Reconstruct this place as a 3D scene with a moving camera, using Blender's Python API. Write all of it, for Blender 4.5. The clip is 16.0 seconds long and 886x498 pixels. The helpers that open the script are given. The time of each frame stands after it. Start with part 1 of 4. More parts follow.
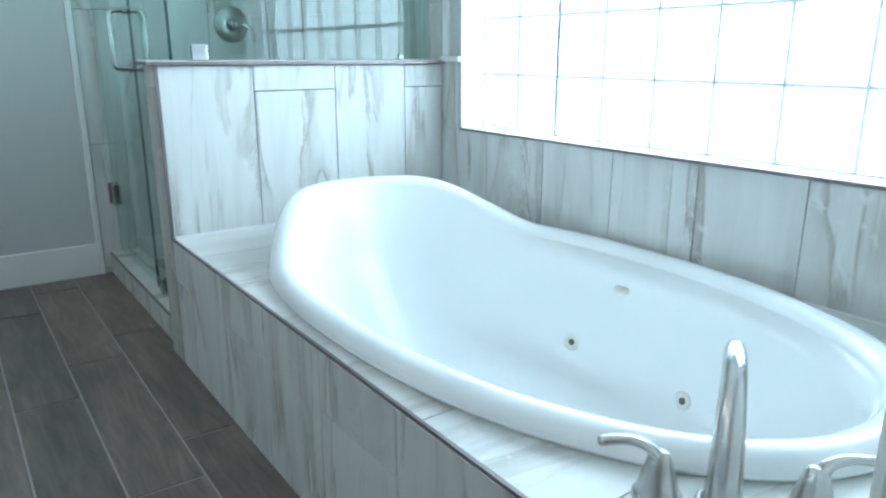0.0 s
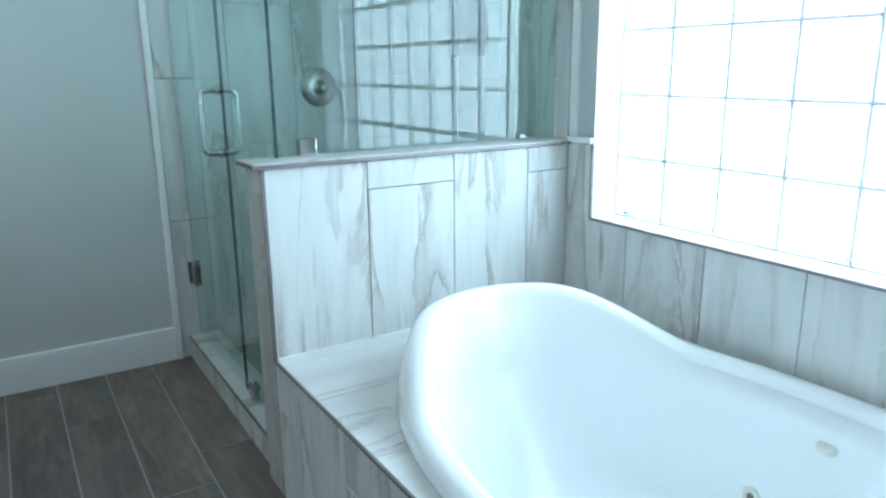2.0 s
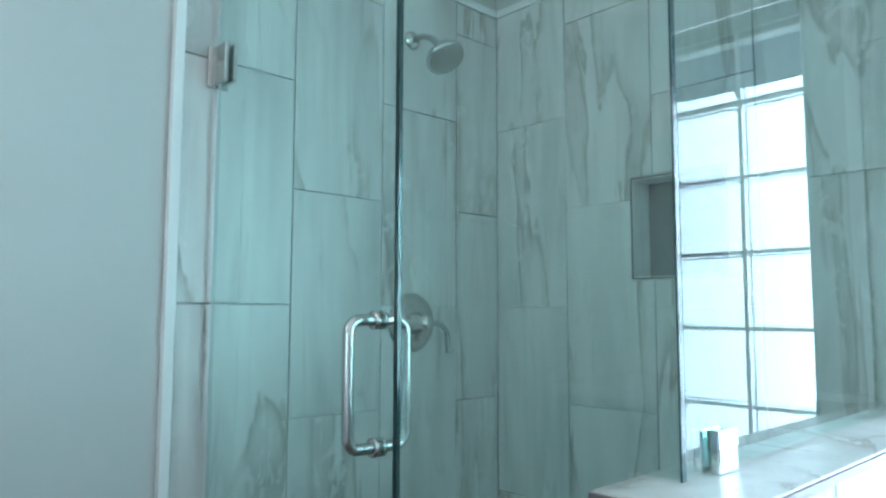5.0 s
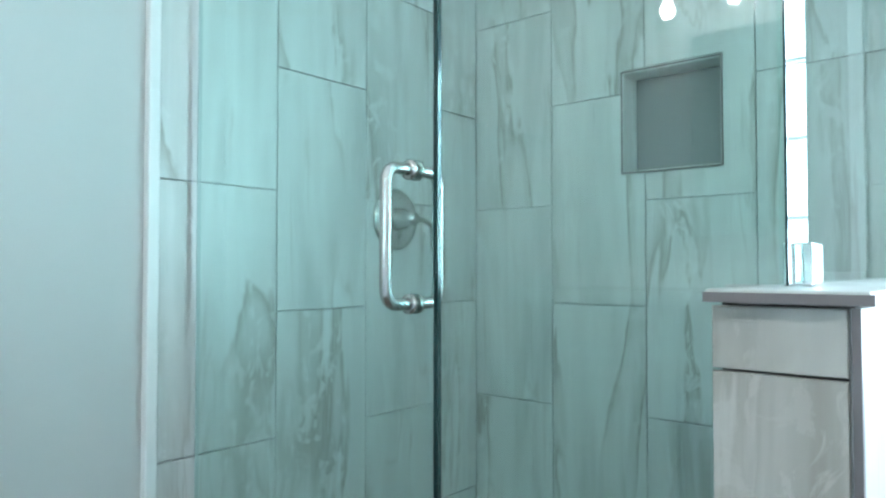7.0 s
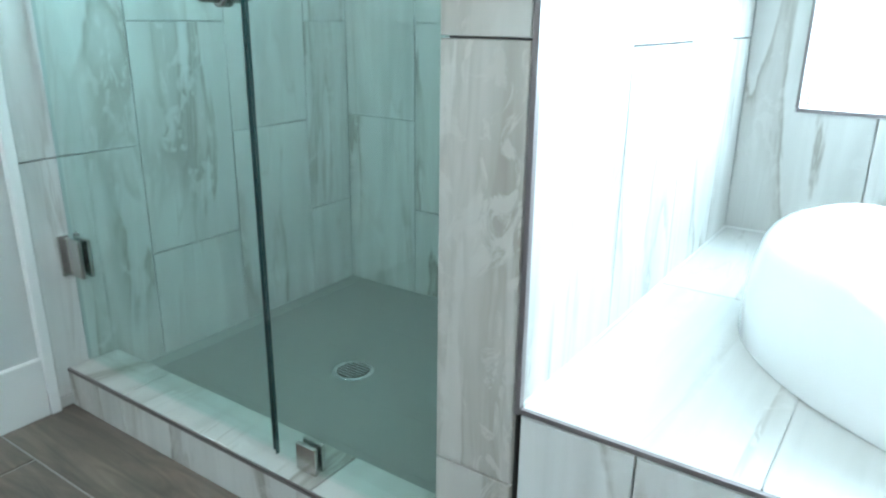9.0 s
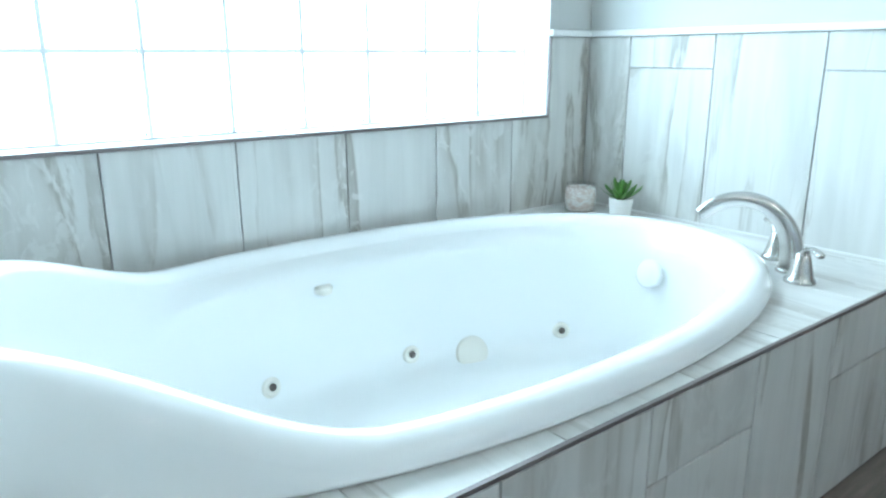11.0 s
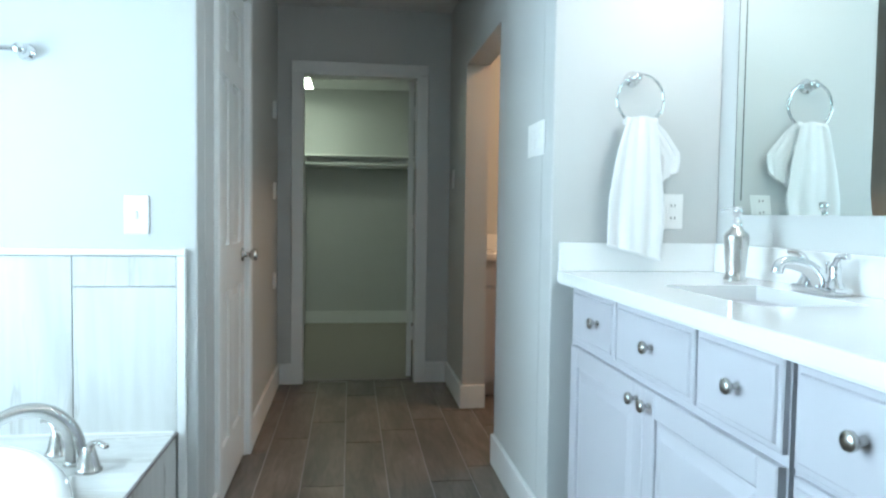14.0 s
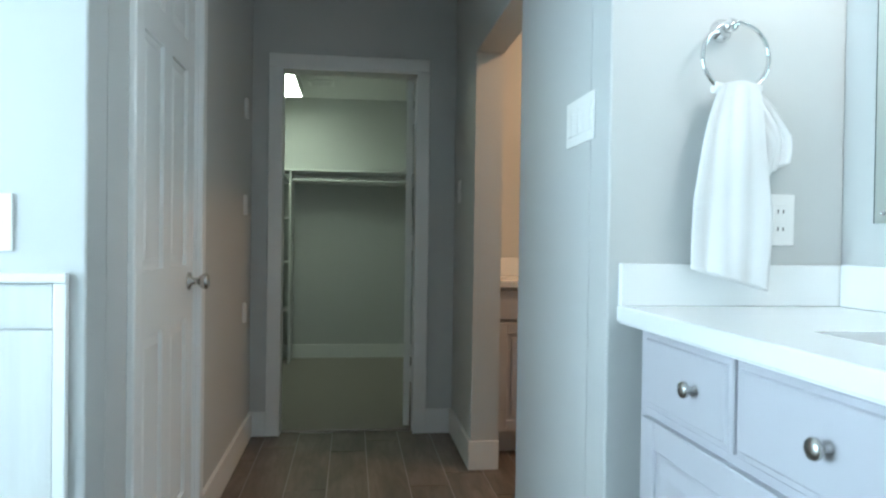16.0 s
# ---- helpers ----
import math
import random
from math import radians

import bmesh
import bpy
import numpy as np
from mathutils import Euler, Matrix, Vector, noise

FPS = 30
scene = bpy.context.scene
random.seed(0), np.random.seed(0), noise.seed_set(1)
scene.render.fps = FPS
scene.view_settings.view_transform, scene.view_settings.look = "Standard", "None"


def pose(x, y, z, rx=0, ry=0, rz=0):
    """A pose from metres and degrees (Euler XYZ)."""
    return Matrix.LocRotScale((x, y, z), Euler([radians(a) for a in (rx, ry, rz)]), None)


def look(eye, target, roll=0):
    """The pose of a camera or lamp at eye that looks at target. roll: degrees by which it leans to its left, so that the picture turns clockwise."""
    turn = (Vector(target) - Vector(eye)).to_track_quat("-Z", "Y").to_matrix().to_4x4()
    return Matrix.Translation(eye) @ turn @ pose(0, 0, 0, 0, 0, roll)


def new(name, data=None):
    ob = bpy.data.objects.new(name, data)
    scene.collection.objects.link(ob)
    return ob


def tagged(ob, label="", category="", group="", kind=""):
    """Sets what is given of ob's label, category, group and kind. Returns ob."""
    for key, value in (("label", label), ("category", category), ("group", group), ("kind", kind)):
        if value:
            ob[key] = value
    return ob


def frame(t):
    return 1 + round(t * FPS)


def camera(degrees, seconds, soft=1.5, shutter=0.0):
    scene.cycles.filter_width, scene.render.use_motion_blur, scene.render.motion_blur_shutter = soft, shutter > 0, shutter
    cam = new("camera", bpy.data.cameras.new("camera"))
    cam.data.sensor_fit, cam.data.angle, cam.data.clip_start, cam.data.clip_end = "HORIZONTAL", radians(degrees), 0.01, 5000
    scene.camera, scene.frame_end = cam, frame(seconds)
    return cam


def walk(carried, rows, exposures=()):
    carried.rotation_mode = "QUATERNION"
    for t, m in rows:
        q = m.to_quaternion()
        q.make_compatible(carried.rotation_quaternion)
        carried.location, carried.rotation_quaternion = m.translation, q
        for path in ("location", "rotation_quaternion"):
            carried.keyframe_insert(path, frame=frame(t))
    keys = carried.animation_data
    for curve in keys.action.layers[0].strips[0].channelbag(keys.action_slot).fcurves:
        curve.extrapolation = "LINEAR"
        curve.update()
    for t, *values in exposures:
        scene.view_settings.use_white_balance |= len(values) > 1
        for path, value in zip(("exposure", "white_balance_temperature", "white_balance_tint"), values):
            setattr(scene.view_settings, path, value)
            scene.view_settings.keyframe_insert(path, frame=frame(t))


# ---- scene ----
WINDOW_WATTS = 145.0
VANITY_WATTS = 3.0
CLOSET_GLOW = 20.0
WARM_GLOW = 150.0
cam = camera(64.2, 16.0, soft=2.3)
PATH = [
    (0, (-1.625, -0.186, 1.006), (-0.511, 1.376, 0.476), 0.1),
    (0.5, (-1.623, -0.179, 1.076), (-0.509, 1.376, 0.492), 0.0),
    (1, (-1.625, -0.119, 1.151), (-0.519, 1.433, 0.544), -0.0),
    (1.5, (-1.633, 0.054, 1.186), (-0.535, 1.621, 0.605), -0.1),
    (2, (-1.632, 0.295, 1.224), (-0.605, 1.937, 0.725), -0.6),
    (2.5, (-1.631, 0.566, 1.204), (-0.638, 2.278, 0.916), -0.55),
    (3, (-1.693, 0.829, 1.196), (-0.694, 2.559, 1.081), -0.25),
    (3.5, (-1.681, 1.079, 1.176), (-0.619, 2.774, 1.155), -0.2),
    (4, (-1.671, 1.328, 1.185), (-0.511, 2.956, 1.231), -0.2),
    (4.2, (-1.677, 1.443, 1.184), (-0.472, 3.038, 1.262), -0.2),
    (6.3, (-1.78, 1.98, 1.074), (-0.275, 3.272, 1.33), -0.2),
    (6.5, (-1.783, 1.984, 1.049), (-0.269, 3.272, 1.268), -0.1),
    (7, (-1.798, 1.975, 1.005), (-0.267, 3.26, 1.061), -0.0),
    (7.5, (-1.826, 1.947, 0.972), (-0.299, 3.231, 0.82), 0.0),
    (8, (-1.843, 1.916, 0.936), (-0.333, 3.178, 0.58), 0.1),
    (8.5, (-1.823, 1.836, 0.918), (-0.323, 3.051, 0.395), 0.1),
    (9, (-1.794, 1.721, 0.926), (-0.228, 2.795, 0.299), 0.7),
    (9.5, (-1.772, 1.65, 0.934), (-0.059, 2.433, 0.261), 0.1),
    (10, (-1.698, 1.705, 0.894), (0.191, 1.843, 0.253), 0.6),
    (10.2, (-1.69, 1.702, 0.894), (0.201, 1.458, 0.262), 0.0),
    (12.3, (-1.474, 2.27, 1.033), (-0.433, 0.615, 0.611), 0.4),
    (12.5, (-1.486, 2.292, 1.05), (-0.514, 0.585, 0.66), 0.5),
    (13, (-1.494, 2.314, 1.091), (-0.919, 0.419, 0.807), 0.4),
    (13.5, (-1.555, 2.264, 1.102), (-1.455, 0.274, 0.927), 0.5),
    (14, (-1.582, 2.224, 1.115), (-1.843, 0.244, 1.016), 0.8),
    (14.5, (-1.579, 2.175, 1.132), (-2.015, 0.224, 1.085), 0.8),
    (15, (-1.589, 2.105, 1.135), (-2.059, 0.161, 1.115), 0.7),
    (15.5, (-1.642, 1.882, 1.116), (-2.096, -0.066, 1.098), 0.8),
    (16, (-1.659, 1.521, 1.075), (-1.916, -0.462, 1.051), 0.8),
]
EXPOSURES = [
    (0, -0.35, 6150, 10), (2.0, -0.38, 6050, 10), (3.0, -0.40, 6000, 11), (4.2, -0.35, 6000, 10), (6.4, 0.36, 6300, 10), (7.5, 0.48, 6300, 9), (8.5, 0.75, 6300, 8),
    (9.0, 0.7, 6400, 9), (9.5, 0.4, 6400, 10), (10.2, -0.2, 6300, 10), (12.4, 0.1, 6400, 11), (13.2, 0.1, 6400, 11), (14.0, 0.0, 6300, 11), (14.8, -0.06, 6250, 10), (16, -0.08, 6250, 10)]
walk(cam, [(t, look(eye, target, roll)) for t, eye, target, roll in PATH], EXPOSURES)

# ==== world and lights ====
world = bpy.data.worlds.new("sky")
scene.world = world
world.use_nodes = True
wn = world.node_tree
sky = wn.nodes.new("ShaderNodeTexSky")
sky.sky_type = "NISHITA"
sky.sun_disc = False
sky.sun_elevation = radians(50)
sky.sun_rotation = radians(200)
wn.links.new(sky.outputs["Color"], wn.nodes["Background"].inputs["Color"])
wn.nodes["Background"].inputs["Strength"].default_value = 0.1


def area_lamp(name, m, sx, sy, watts, color):
    data = bpy.data.lights.new(name, "AREA")
    data.shape, data.size, data.size_y, data.energy, data.color = "RECTANGLE", sx, sy, watts, color
    lamp = new(name, data)
    lamp.matrix_world = m
    return lamp


def bulb_lamp(name, x, y, z, watts, color, radius=0.025):
    data = bpy.data.lights.new(name, "POINT")
    data.energy, data.color, data.shadow_soft_size = watts, color, radius
    lamp = new(name, data)
    lamp.location = (x, y, z)
    return lamp


# daylight behind the glass block window
area_lamp("window_daylight", look((0.275, 1.085, 1.075), (-1.0, 1.085, 1.075)), 2.9, 1.47, WINDOW_WATTS, (0.67, 0.875, 1.0))

# ==== helpers ====


def mesh_of(bm, name, mats):
    me = bpy.data.meshes.new(name)
    bmesh.ops.recalc_face_normals(bm, faces=bm.faces)
    bm.to_mesh(me)
    bm.free()
    for m in mats if isinstance(mats, (list, tuple)) else [mats]:
        me.materials.append(m)
    return me


def part(name, bm, mat, parent=None, label=""):
    ob = new(name, mesh_of(bm, name, mat))
    if parent is not None:
        ob.parent = parent
    return tagged(ob, label)


def thing(name, label, category, at=(0, 0, 0), rz=0, group=""):
    ob = new(name)
    ob.empty_display_size = 0.05
    ob.matrix_world = pose(*at, 0, 0, rz)
    return tagged(ob, label, category, group)


def struct(name, bm, mat, label="", category=""):
    return tagged(part(name, bm, mat), label, category, kind="structure")


def add_box(bm, x0, x1, y0, y1, z0, z1, bevel=0.0, seg=2):
    r = bmesh.ops.create_cube(bm, size=1.0)
    vs = r["verts"]
    for v in vs:
        v.co = (x0 + (v.co.x + 0.5) * (x1 - x0), y0 + (v.co.y + 0.5) * (y1 - y0), z0 + (v.co.z + 0.5) * (z1 - z0))
    if bevel:
        es = list({e for v in vs for e in v.link_edges})
        bmesh.ops.bevel(bm, geom=es, offset=bevel, segments=seg, affect="EDGES", profile=0.5)
    return bm


def box(x0, x1, y0, y1, z0, z1, bevel=0.0, seg=2):
    return add_box(bmesh.new(), x0, x1, y0, y1, z0, z1, bevel, seg)


def boxes(*rows, bevel=0.0):
    bm = bmesh.new()
    for r in rows:
        add_box(bm, *r, bevel=bevel)
    return bm


def add_lathe(bm, prof, n=32, at=(0, 0, 0), turn=None):
    """A turned shape: rows of radius and height."""
    rings = []
    for r, z in prof:
        if r < 1e-5:
            rings.append([bm.verts.new((0, 0, z))])
        else:
            rings.append([bm.verts.new((r * math.cos(2 * math.pi * i / n), r * math.sin(2 * math.pi * i / n), z)) for i in range(n)])
    for a, b in zip(rings, rings[1:]):
        for i in range(n):
            j = (i + 1) % n
            if len(a) == 1 and len(b) == 1:
                continue
            if len(a) == 1:
                f = bm.faces.new((a[0], b[i], b[j]))
            elif len(b) == 1:
                f = bm.faces.new((a[i], b[0], a[j]))
            else:
                f = bm.faces.new((a[i], b[i], b[j], a[j]))
            f.smooth = True
    vs = [v for r in rings for v in r]
    m = Matrix.Translation(at) @ (turn.to_4x4() if turn else Matrix.Identity(4))
    bmesh.ops.transform(bm, matrix=m, verts=vs)
    return bm


def lathe(prof, n=32, at=(0, 0, 0), turn=None):
    return add_lathe(bmesh.new(), prof, n, at, turn)


TO_X = Matrix.Rotation(radians(90), 3, "Y")
TO_NX = Matrix.Rotation(radians(-90), 3, "Y")
TO_Y = Matrix.Rotation(radians(-90), 3, "X")
TO_NY = Matrix.Rotation(radians(90), 3, "X")


def smooth_line(pts, n=8, closed=False):
    """A soft line through a few points."""
    p = [Vector(q) for q in pts]
    out = []
    cnt = len(p) if closed else len(p) - 1
    for i in range(cnt):
        if closed:
            a, b, c, d = p[i - 1], p[i], p[(i + 1) % len(p)], p[(i + 2) % len(p)]
        else:
            a, b, c, d = p[max(i - 1, 0)], p[i], p[i + 1], p[min(i + 2, len(p) - 1)]
        for k in range(n):
            t = k / n
            out.append(0.5 * (2 * b + (c - a) * t + (2 * a - 5 * b + 4 * c - d) * t * t + (3 * b - a - 3 * c + d) * t ** 3))
    if not closed:
        out.append(p[-1])
    return out


def add_tube(bm, pts, radius, n=14, closed=False, squash=1.0, up=(0, 0, 1)):
    """A round bar along points; radius is a number or one for each point; squash flattens it across."""
    p = [Vector(q) for q in pts]
    rad = [float(r) for r in radius] if isinstance(radius, (list, tuple)) else [radius] * len(p)
    rings = []
    ref = Vector(up)
    for i, q in enumerate(p):
        a = p[i - 1] if (i or closed) else p[i]
        b = p[(i + 1) % len(p)] if (i < len(p) - 1 or closed) else p[i]
        d = (b - a).normalized()
        s = d.cross(ref)
        if s.length < 1e-3:
            s = d.cross(Vector((1, 0.2, 0)))
        s.normalize()
        u = s.cross(d).normalized()
        rings.append([bm.verts.new(q + rad[i] * (math.cos(2 * math.pi * k / n) * s + squash * math.sin(2 * math.pi * k / n) * u)) for k in range(n)])
    m = len(rings)
    for i in range(m if closed else m - 1):
        A, B = rings[i], rings[(i + 1) % m]
        for k in range(n):
            f = bm.faces.new((A[k], A[(k + 1) % n], B[(k + 1) % n], B[k]))
            f.smooth = True
    if not closed:
        bm.faces.new(rings[0][::-1])
        bm.faces.new(rings[-1])
    return bm


def tube(pts, radius, n=14, closed=False, squash=1.0, up=(0, 0, 1)):
    return add_tube(bmesh.new(), pts, radius, n, closed, squash, up)


# ==== materials ====


def material(name, color, rough=0.5, metal=0.0, **more):
    m = bpy.data.materials.new(name)
    m.use_nodes = True
    b = m.node_tree.nodes["Principled BSDF"]
    b.inputs["Base Color"].default_value = (*color, 1)
    b.inputs["Roughness"].default_value = rough
    b.inputs["Metallic"].default_value = metal
    for k, v in more.items():
        b.inputs[k.replace("_", " ")].default_value = v
    return m


class Nodes:
    """Short-hand for wiring a material's nodes."""

    def __init__(self, m):
        self.t = m.node_tree
        self.b = self.t.nodes["Principled BSDF"]

    def add(self, kind, **props):
        n = self.t.nodes.new(kind)
        for k, v in props.items():
            if k == "data_type":
                n.data_type = v
            elif k == "operation":
                n.operation = v
            elif k == "blend_type":
                n.blend_type = v
        return n

    def link(self, a, b):
        self.t.links.new(a, b)

    def coords(self, scale=(1, 1, 1), random_shift=0.0):
        tc = self.add("ShaderNodeTexCoord")
        mp = self.add("ShaderNodeMapping")
        mp.inputs["Scale"].default_value = scale
        src = tc.outputs["Object"]
        if random_shift:
            oi = self.add("ShaderNodeObjectInfo")
            mul = self.add("ShaderNodeMath", operation="MULTIPLY")
            mul.inputs[1].default_value = random_shift
            self.link(oi.outputs["Random"], mul.inputs[0])
            cx = self.add("ShaderNodeCombineXYZ")
            for i in range(3):
                self.link(mul.outputs[0], cx.inputs[i])
            ad = self.add("ShaderNodeVectorMath", operation="ADD")
            self.link(src, ad.inputs[0])
            self.link(cx.outputs[0], ad.inputs[1])
            src = ad.outputs[0]
        self.link(src, mp.inputs["Vector"])
        return mp.outputs["Vector"]

    def noise(self, vec, scale, detail=4.0, rough=0.5, distortion=0.0):
        n = self.add("ShaderNodeTexNoise")
        n.inputs["Scale"].default_value = scale
        n.inputs["Detail"].default_value = detail
        n.inputs["Roughness"].default_value = rough
        n.inputs["Distortion"].default_value = distortion
        self.link(vec, n.inputs["Vector"])
        return n.outputs["Fac"]

    def ramp(self, fac, *stops):
        r = self.add("ShaderNodeValToRGB")
        el = r.color_ramp.elements
        while len(el) < len(stops):
            el.new(0.5)
        for e, (p, c) in zip(el, stops):
            e.position = p
            e.color = (*c, 1) if len(c) == 3 else c
        self.link(fac, r.inputs["Fac"])
        return r.outputs["Color"]

    def mix(self, fac, a, b, mode="MIX"):
        n = self.add("ShaderNodeMix", data_type="RGBA", blend_type=mode)
        if isinstance(fac, (int, float)):
            n.inputs[0].default_value = fac
        else:
            self.link(fac, n.inputs[0])
        for s, i in ((a, 6), (b, 7)):
            if isinstance(s, tuple):
                n.inputs[i].default_value = (*s, 1)
            else:
                self.link(s, n.inputs[i])
        return n.outputs[2]

    def bump(self, height, strength=0.2, dist=0.002):
        n = self.add("ShaderNodeBump")
        n.inputs["Strength"].default_value = strength
        n.inputs["Distance"].default_value = dist
        self.link(height, n.inputs["Height"])
        self.link(n.outputs["Normal"], self.b.inputs["Normal"])

    def color(self, c):
        self.link(c, self.b.inputs["Base Color"])

    def rough(self, fac, lo, hi):
        r = self.add("ShaderNodeMapRange")
        r.inputs["To Min"].default_value = lo
        r.inputs["To Max"].default_value = hi
        self.link(fac, r.inputs["Value"])
        self.link(r.outputs["Result"], self.b.inputs["Roughness"])


def painted(name, color, rough=0.55, bump=0.12):
    m = material(name, color, rough)
    n = Nodes(m)
    v = n.coords()
    big = n.noise(v, 1.3, 3)
    fine = n.noise(v, 260, 3, 0.6)
    dark = tuple(c * 0.94 for c in color)
    n.color(n.mix(big, color, dark))
    n.bump(fine, bump, 0.0012)
    return m


def stone_tile(name, light, mid, brown, scale=1.0, rough=0.32, clouds=0.3, veins=0.8):
    """Porcelain tile: pale ground with broad soft bands along its height, a few feathered brown veins and pale crystal blotches beside them."""
    m = material(name, mid, rough)
    n = Nodes(m)
    broad = n.noise(n.coords((1, 1, 0.16), 67.0), 6.5 * scale, 3, 0.5, 0.5)
    fine = n.noise(n.coords((1, 1, 0.045), 53.0), 34.0 * scale, 4, 0.55, 0.3)
    base = n.ramp(broad, (0.30, mid), (0.50, light), (0.62, tuple(c * 0.96 for c in light)), (0.76, mid))
    base = n.mix(1.0, base, n.ramp(fine, (0.30, (0.94, 0.94, 0.935)), (0.65, (1.02, 1.02, 1.02))), "MULTIPLY")
    where = n.noise(n.coords((1, 1, 0.30), 29.0), 5.0 * scale, 2, 0.5)
    mask = n.ramp(where, (0.40, (0, 0, 0)), (0.56, (1, 1, 1)))
    path = n.noise(n.coords((1, 1, 0.15), 91.0), 4.2 * scale, 6, 0.52, 0.9)
    vein = n.ramp(path, (0.490, (0, 0, 0)), (0.508, (veins, veins, veins)), (0.540, (veins * 0.35, veins * 0.35, veins * 0.35)), (0.62, (0, 0, 0)))
    c = n.mix(n.mix(1.0, vein, mask, "MULTIPLY"), base, brown)
    thread = n.ramp(n.noise(n.coords((1, 1, 0.12), 17.0), 7.0 * scale, 5, 0.5, 0.6), (0.488, (0, 0, 0)), (0.50, (veins * 0.45, veins * 0.45, veins * 0.45)), (0.512, (0, 0, 0)))
    c = n.mix(n.mix(1.0, thread, n.ramp(where, (0.36, (1, 1, 1)), (0.50, (0, 0, 0))), "MULTIPLY"), c, brown)
    blot = n.ramp(n.noise(n.coords((1, 1, 0.62), 71.0), 20 * scale, 5, 0.62, 1.2), (0.53, (0, 0, 0)), (0.59, (clouds, clouds, clouds)))
    edge = n.ramp(path, (0.44, (0, 0, 0)), (0.49, (1, 1, 1)), (0.60, (0.8, 0.8, 0.8)), (0.66, (0, 0, 0)))
    c = n.mix(n.mix(1.0, n.mix(1.0, blot, edge, "MULTIPLY"), mask, "MULTIPLY"), c, tuple(min(1, x * 1.10) for x in light))
    n.color(c)
    n.rough(broad, rough - 0.05, rough + 0.1)
    n.bump(fine, 0.05, 0.001)
    return m


def wood_tile(name):
    m = material(name, (0.12, 0.11, 0.10), 0.42)
    n = Nodes(m)
    v = n.coords((1, 0.13, 1), 41.0)
    grain = n.noise(v, 26, 6, 0.6, 1.2)
    big = n.noise(n.coords((1, 0.35, 1), 17.0), 4.5, 4, 0.55, 0.8)
    base = n.ramp(grain, (0.25, (0.110, 0.092, 0.079)), (0.5, (0.190, 0.161, 0.138)), (0.75, (0.272, 0.235, 0.203)))
    shade = n.ramp(big, (0.3, (0.55, 0.55, 0.56)), (0.7, (1.15, 1.12, 1.1)))
    c = n.mix(1.0, base, shade, "MULTIPLY")
    oi = n.add("ShaderNodeObjectInfo")
    per = n.ramp(oi.outputs["Random"], (0.0, (0.82, 0.83, 0.85)), (1.0, (1.10, 1.06, 1.02)))
    n.color(n.mix(1.0, c, per, "MULTIPLY"))
    n.rough(grain, 0.30, 0.5)
    n.bump(grain, 0.12, 0.001)
    return m


def brushed(name, color, rough):
    m = material(name, color, rough, 1.0)
    n = Nodes(m)
    n.bump(n.noise(n.coords((1, 1, 14)), 90, 2), 0.04, 0.0004)
    return m


def clear_glass(name, tint, rough=0.0, mirror=0.05):
    """Thin sheet glass: clear with a mirror-like reflection by angle."""
    m = bpy.data.materials.new(name)
    m.use_nodes = True
    t = m.node_tree
    out = t.nodes["Material Output"]
    t.nodes.remove(t.nodes["Principled BSDF"])
    tr = t.nodes.new("ShaderNodeBsdfTransparent")
    tr.inputs["Color"].default_value = (*tint, 1)
    gl = t.nodes.new("ShaderNodeBsdfGlossy")
    gl.inputs["Roughness"].default_value = rough
    lw = t.nodes.new("ShaderNodeLayerWeight")
    pw = t.nodes.new("ShaderNodeMath")
    pw.operation = "POWER"
    pw.inputs[1].default_value = 5.0
    fr = t.nodes.new("ShaderNodeMath")
    fr.operation = "MULTIPLY_ADD"
    fr.inputs[1].default_value = (1 - mirror) if mirror else 0.0
    fr.inputs[2].default_value = mirror
    t.links.new(lw.outputs["Facing"], pw.inputs[0])
    t.links.new(pw.outputs[0], fr.inputs[0])
    mx = t.nodes.new("ShaderNodeMixShader")
    t.links.new(fr.outputs[0], mx.inputs[0])
    t.links.new(tr.outputs[0], mx.inputs[1])
    t.links.new(gl.outputs[0], mx.inputs[2])
    t.links.new(mx.outputs[0], out.inputs["Surface"])
    return m


def glowing(name, color, strength):
    m = material(name, color, 0.4)
    b = m.node_tree.nodes["Principled BSDF"]
    b.inputs["Emission Color"].default_value = (*color, 1)
    b.inputs["Emission Strength"].default_value = strength
    return m


M_WALL = painted("wall_paint_grey", (0.55, 0.565, 0.555))
M_CEIL = painted("ceiling_paint", (0.74, 0.75, 0.74), 0.8, 0.3)
M_TRIM = painted("white_trim_paint", (0.80, 0.81, 0.80), 0.35, 0.03)
M_DOOR = painted("white_door_paint", (0.76, 0.78, 0.77), 0.38, 0.05)
M_TILE = stone_tile("streaked_tile", (0.63, 0.635, 0.615), (0.51, 0.515, 0.50), (0.27, 0.245, 0.21))
M_CLOUDED = stone_tile("clouded_tile", (0.635, 0.64, 0.625), (0.50, 0.507, 0.495), (0.30, 0.275, 0.24), clouds=0.6, veins=0.8)
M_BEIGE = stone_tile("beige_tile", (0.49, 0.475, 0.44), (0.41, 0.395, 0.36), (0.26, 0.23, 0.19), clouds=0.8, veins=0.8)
M_DECK = stone_tile("soft_streaked_tile", (0.65, 0.655, 0.635), (0.56, 0.565, 0.55), (0.38, 0.36, 0.33), clouds=0.5, veins=0.7)
M_GROUT = painted("dark_grout", (0.13, 0.125, 0.12), 0.85, 0.3)
M_GROUT_W = painted("pale_grout", (0.62, 0.62, 0.60), 0.85, 0.3)
M_EDGE = material("metal_edge_trim", (0.22, 0.19, 0.19), 0.4, 0.6)
M_FLOOR = wood_tile("wood_look_tile")
M_FGROUT = painted("floor_grout", (0.40, 0.385, 0.365), 0.9, 0.3)
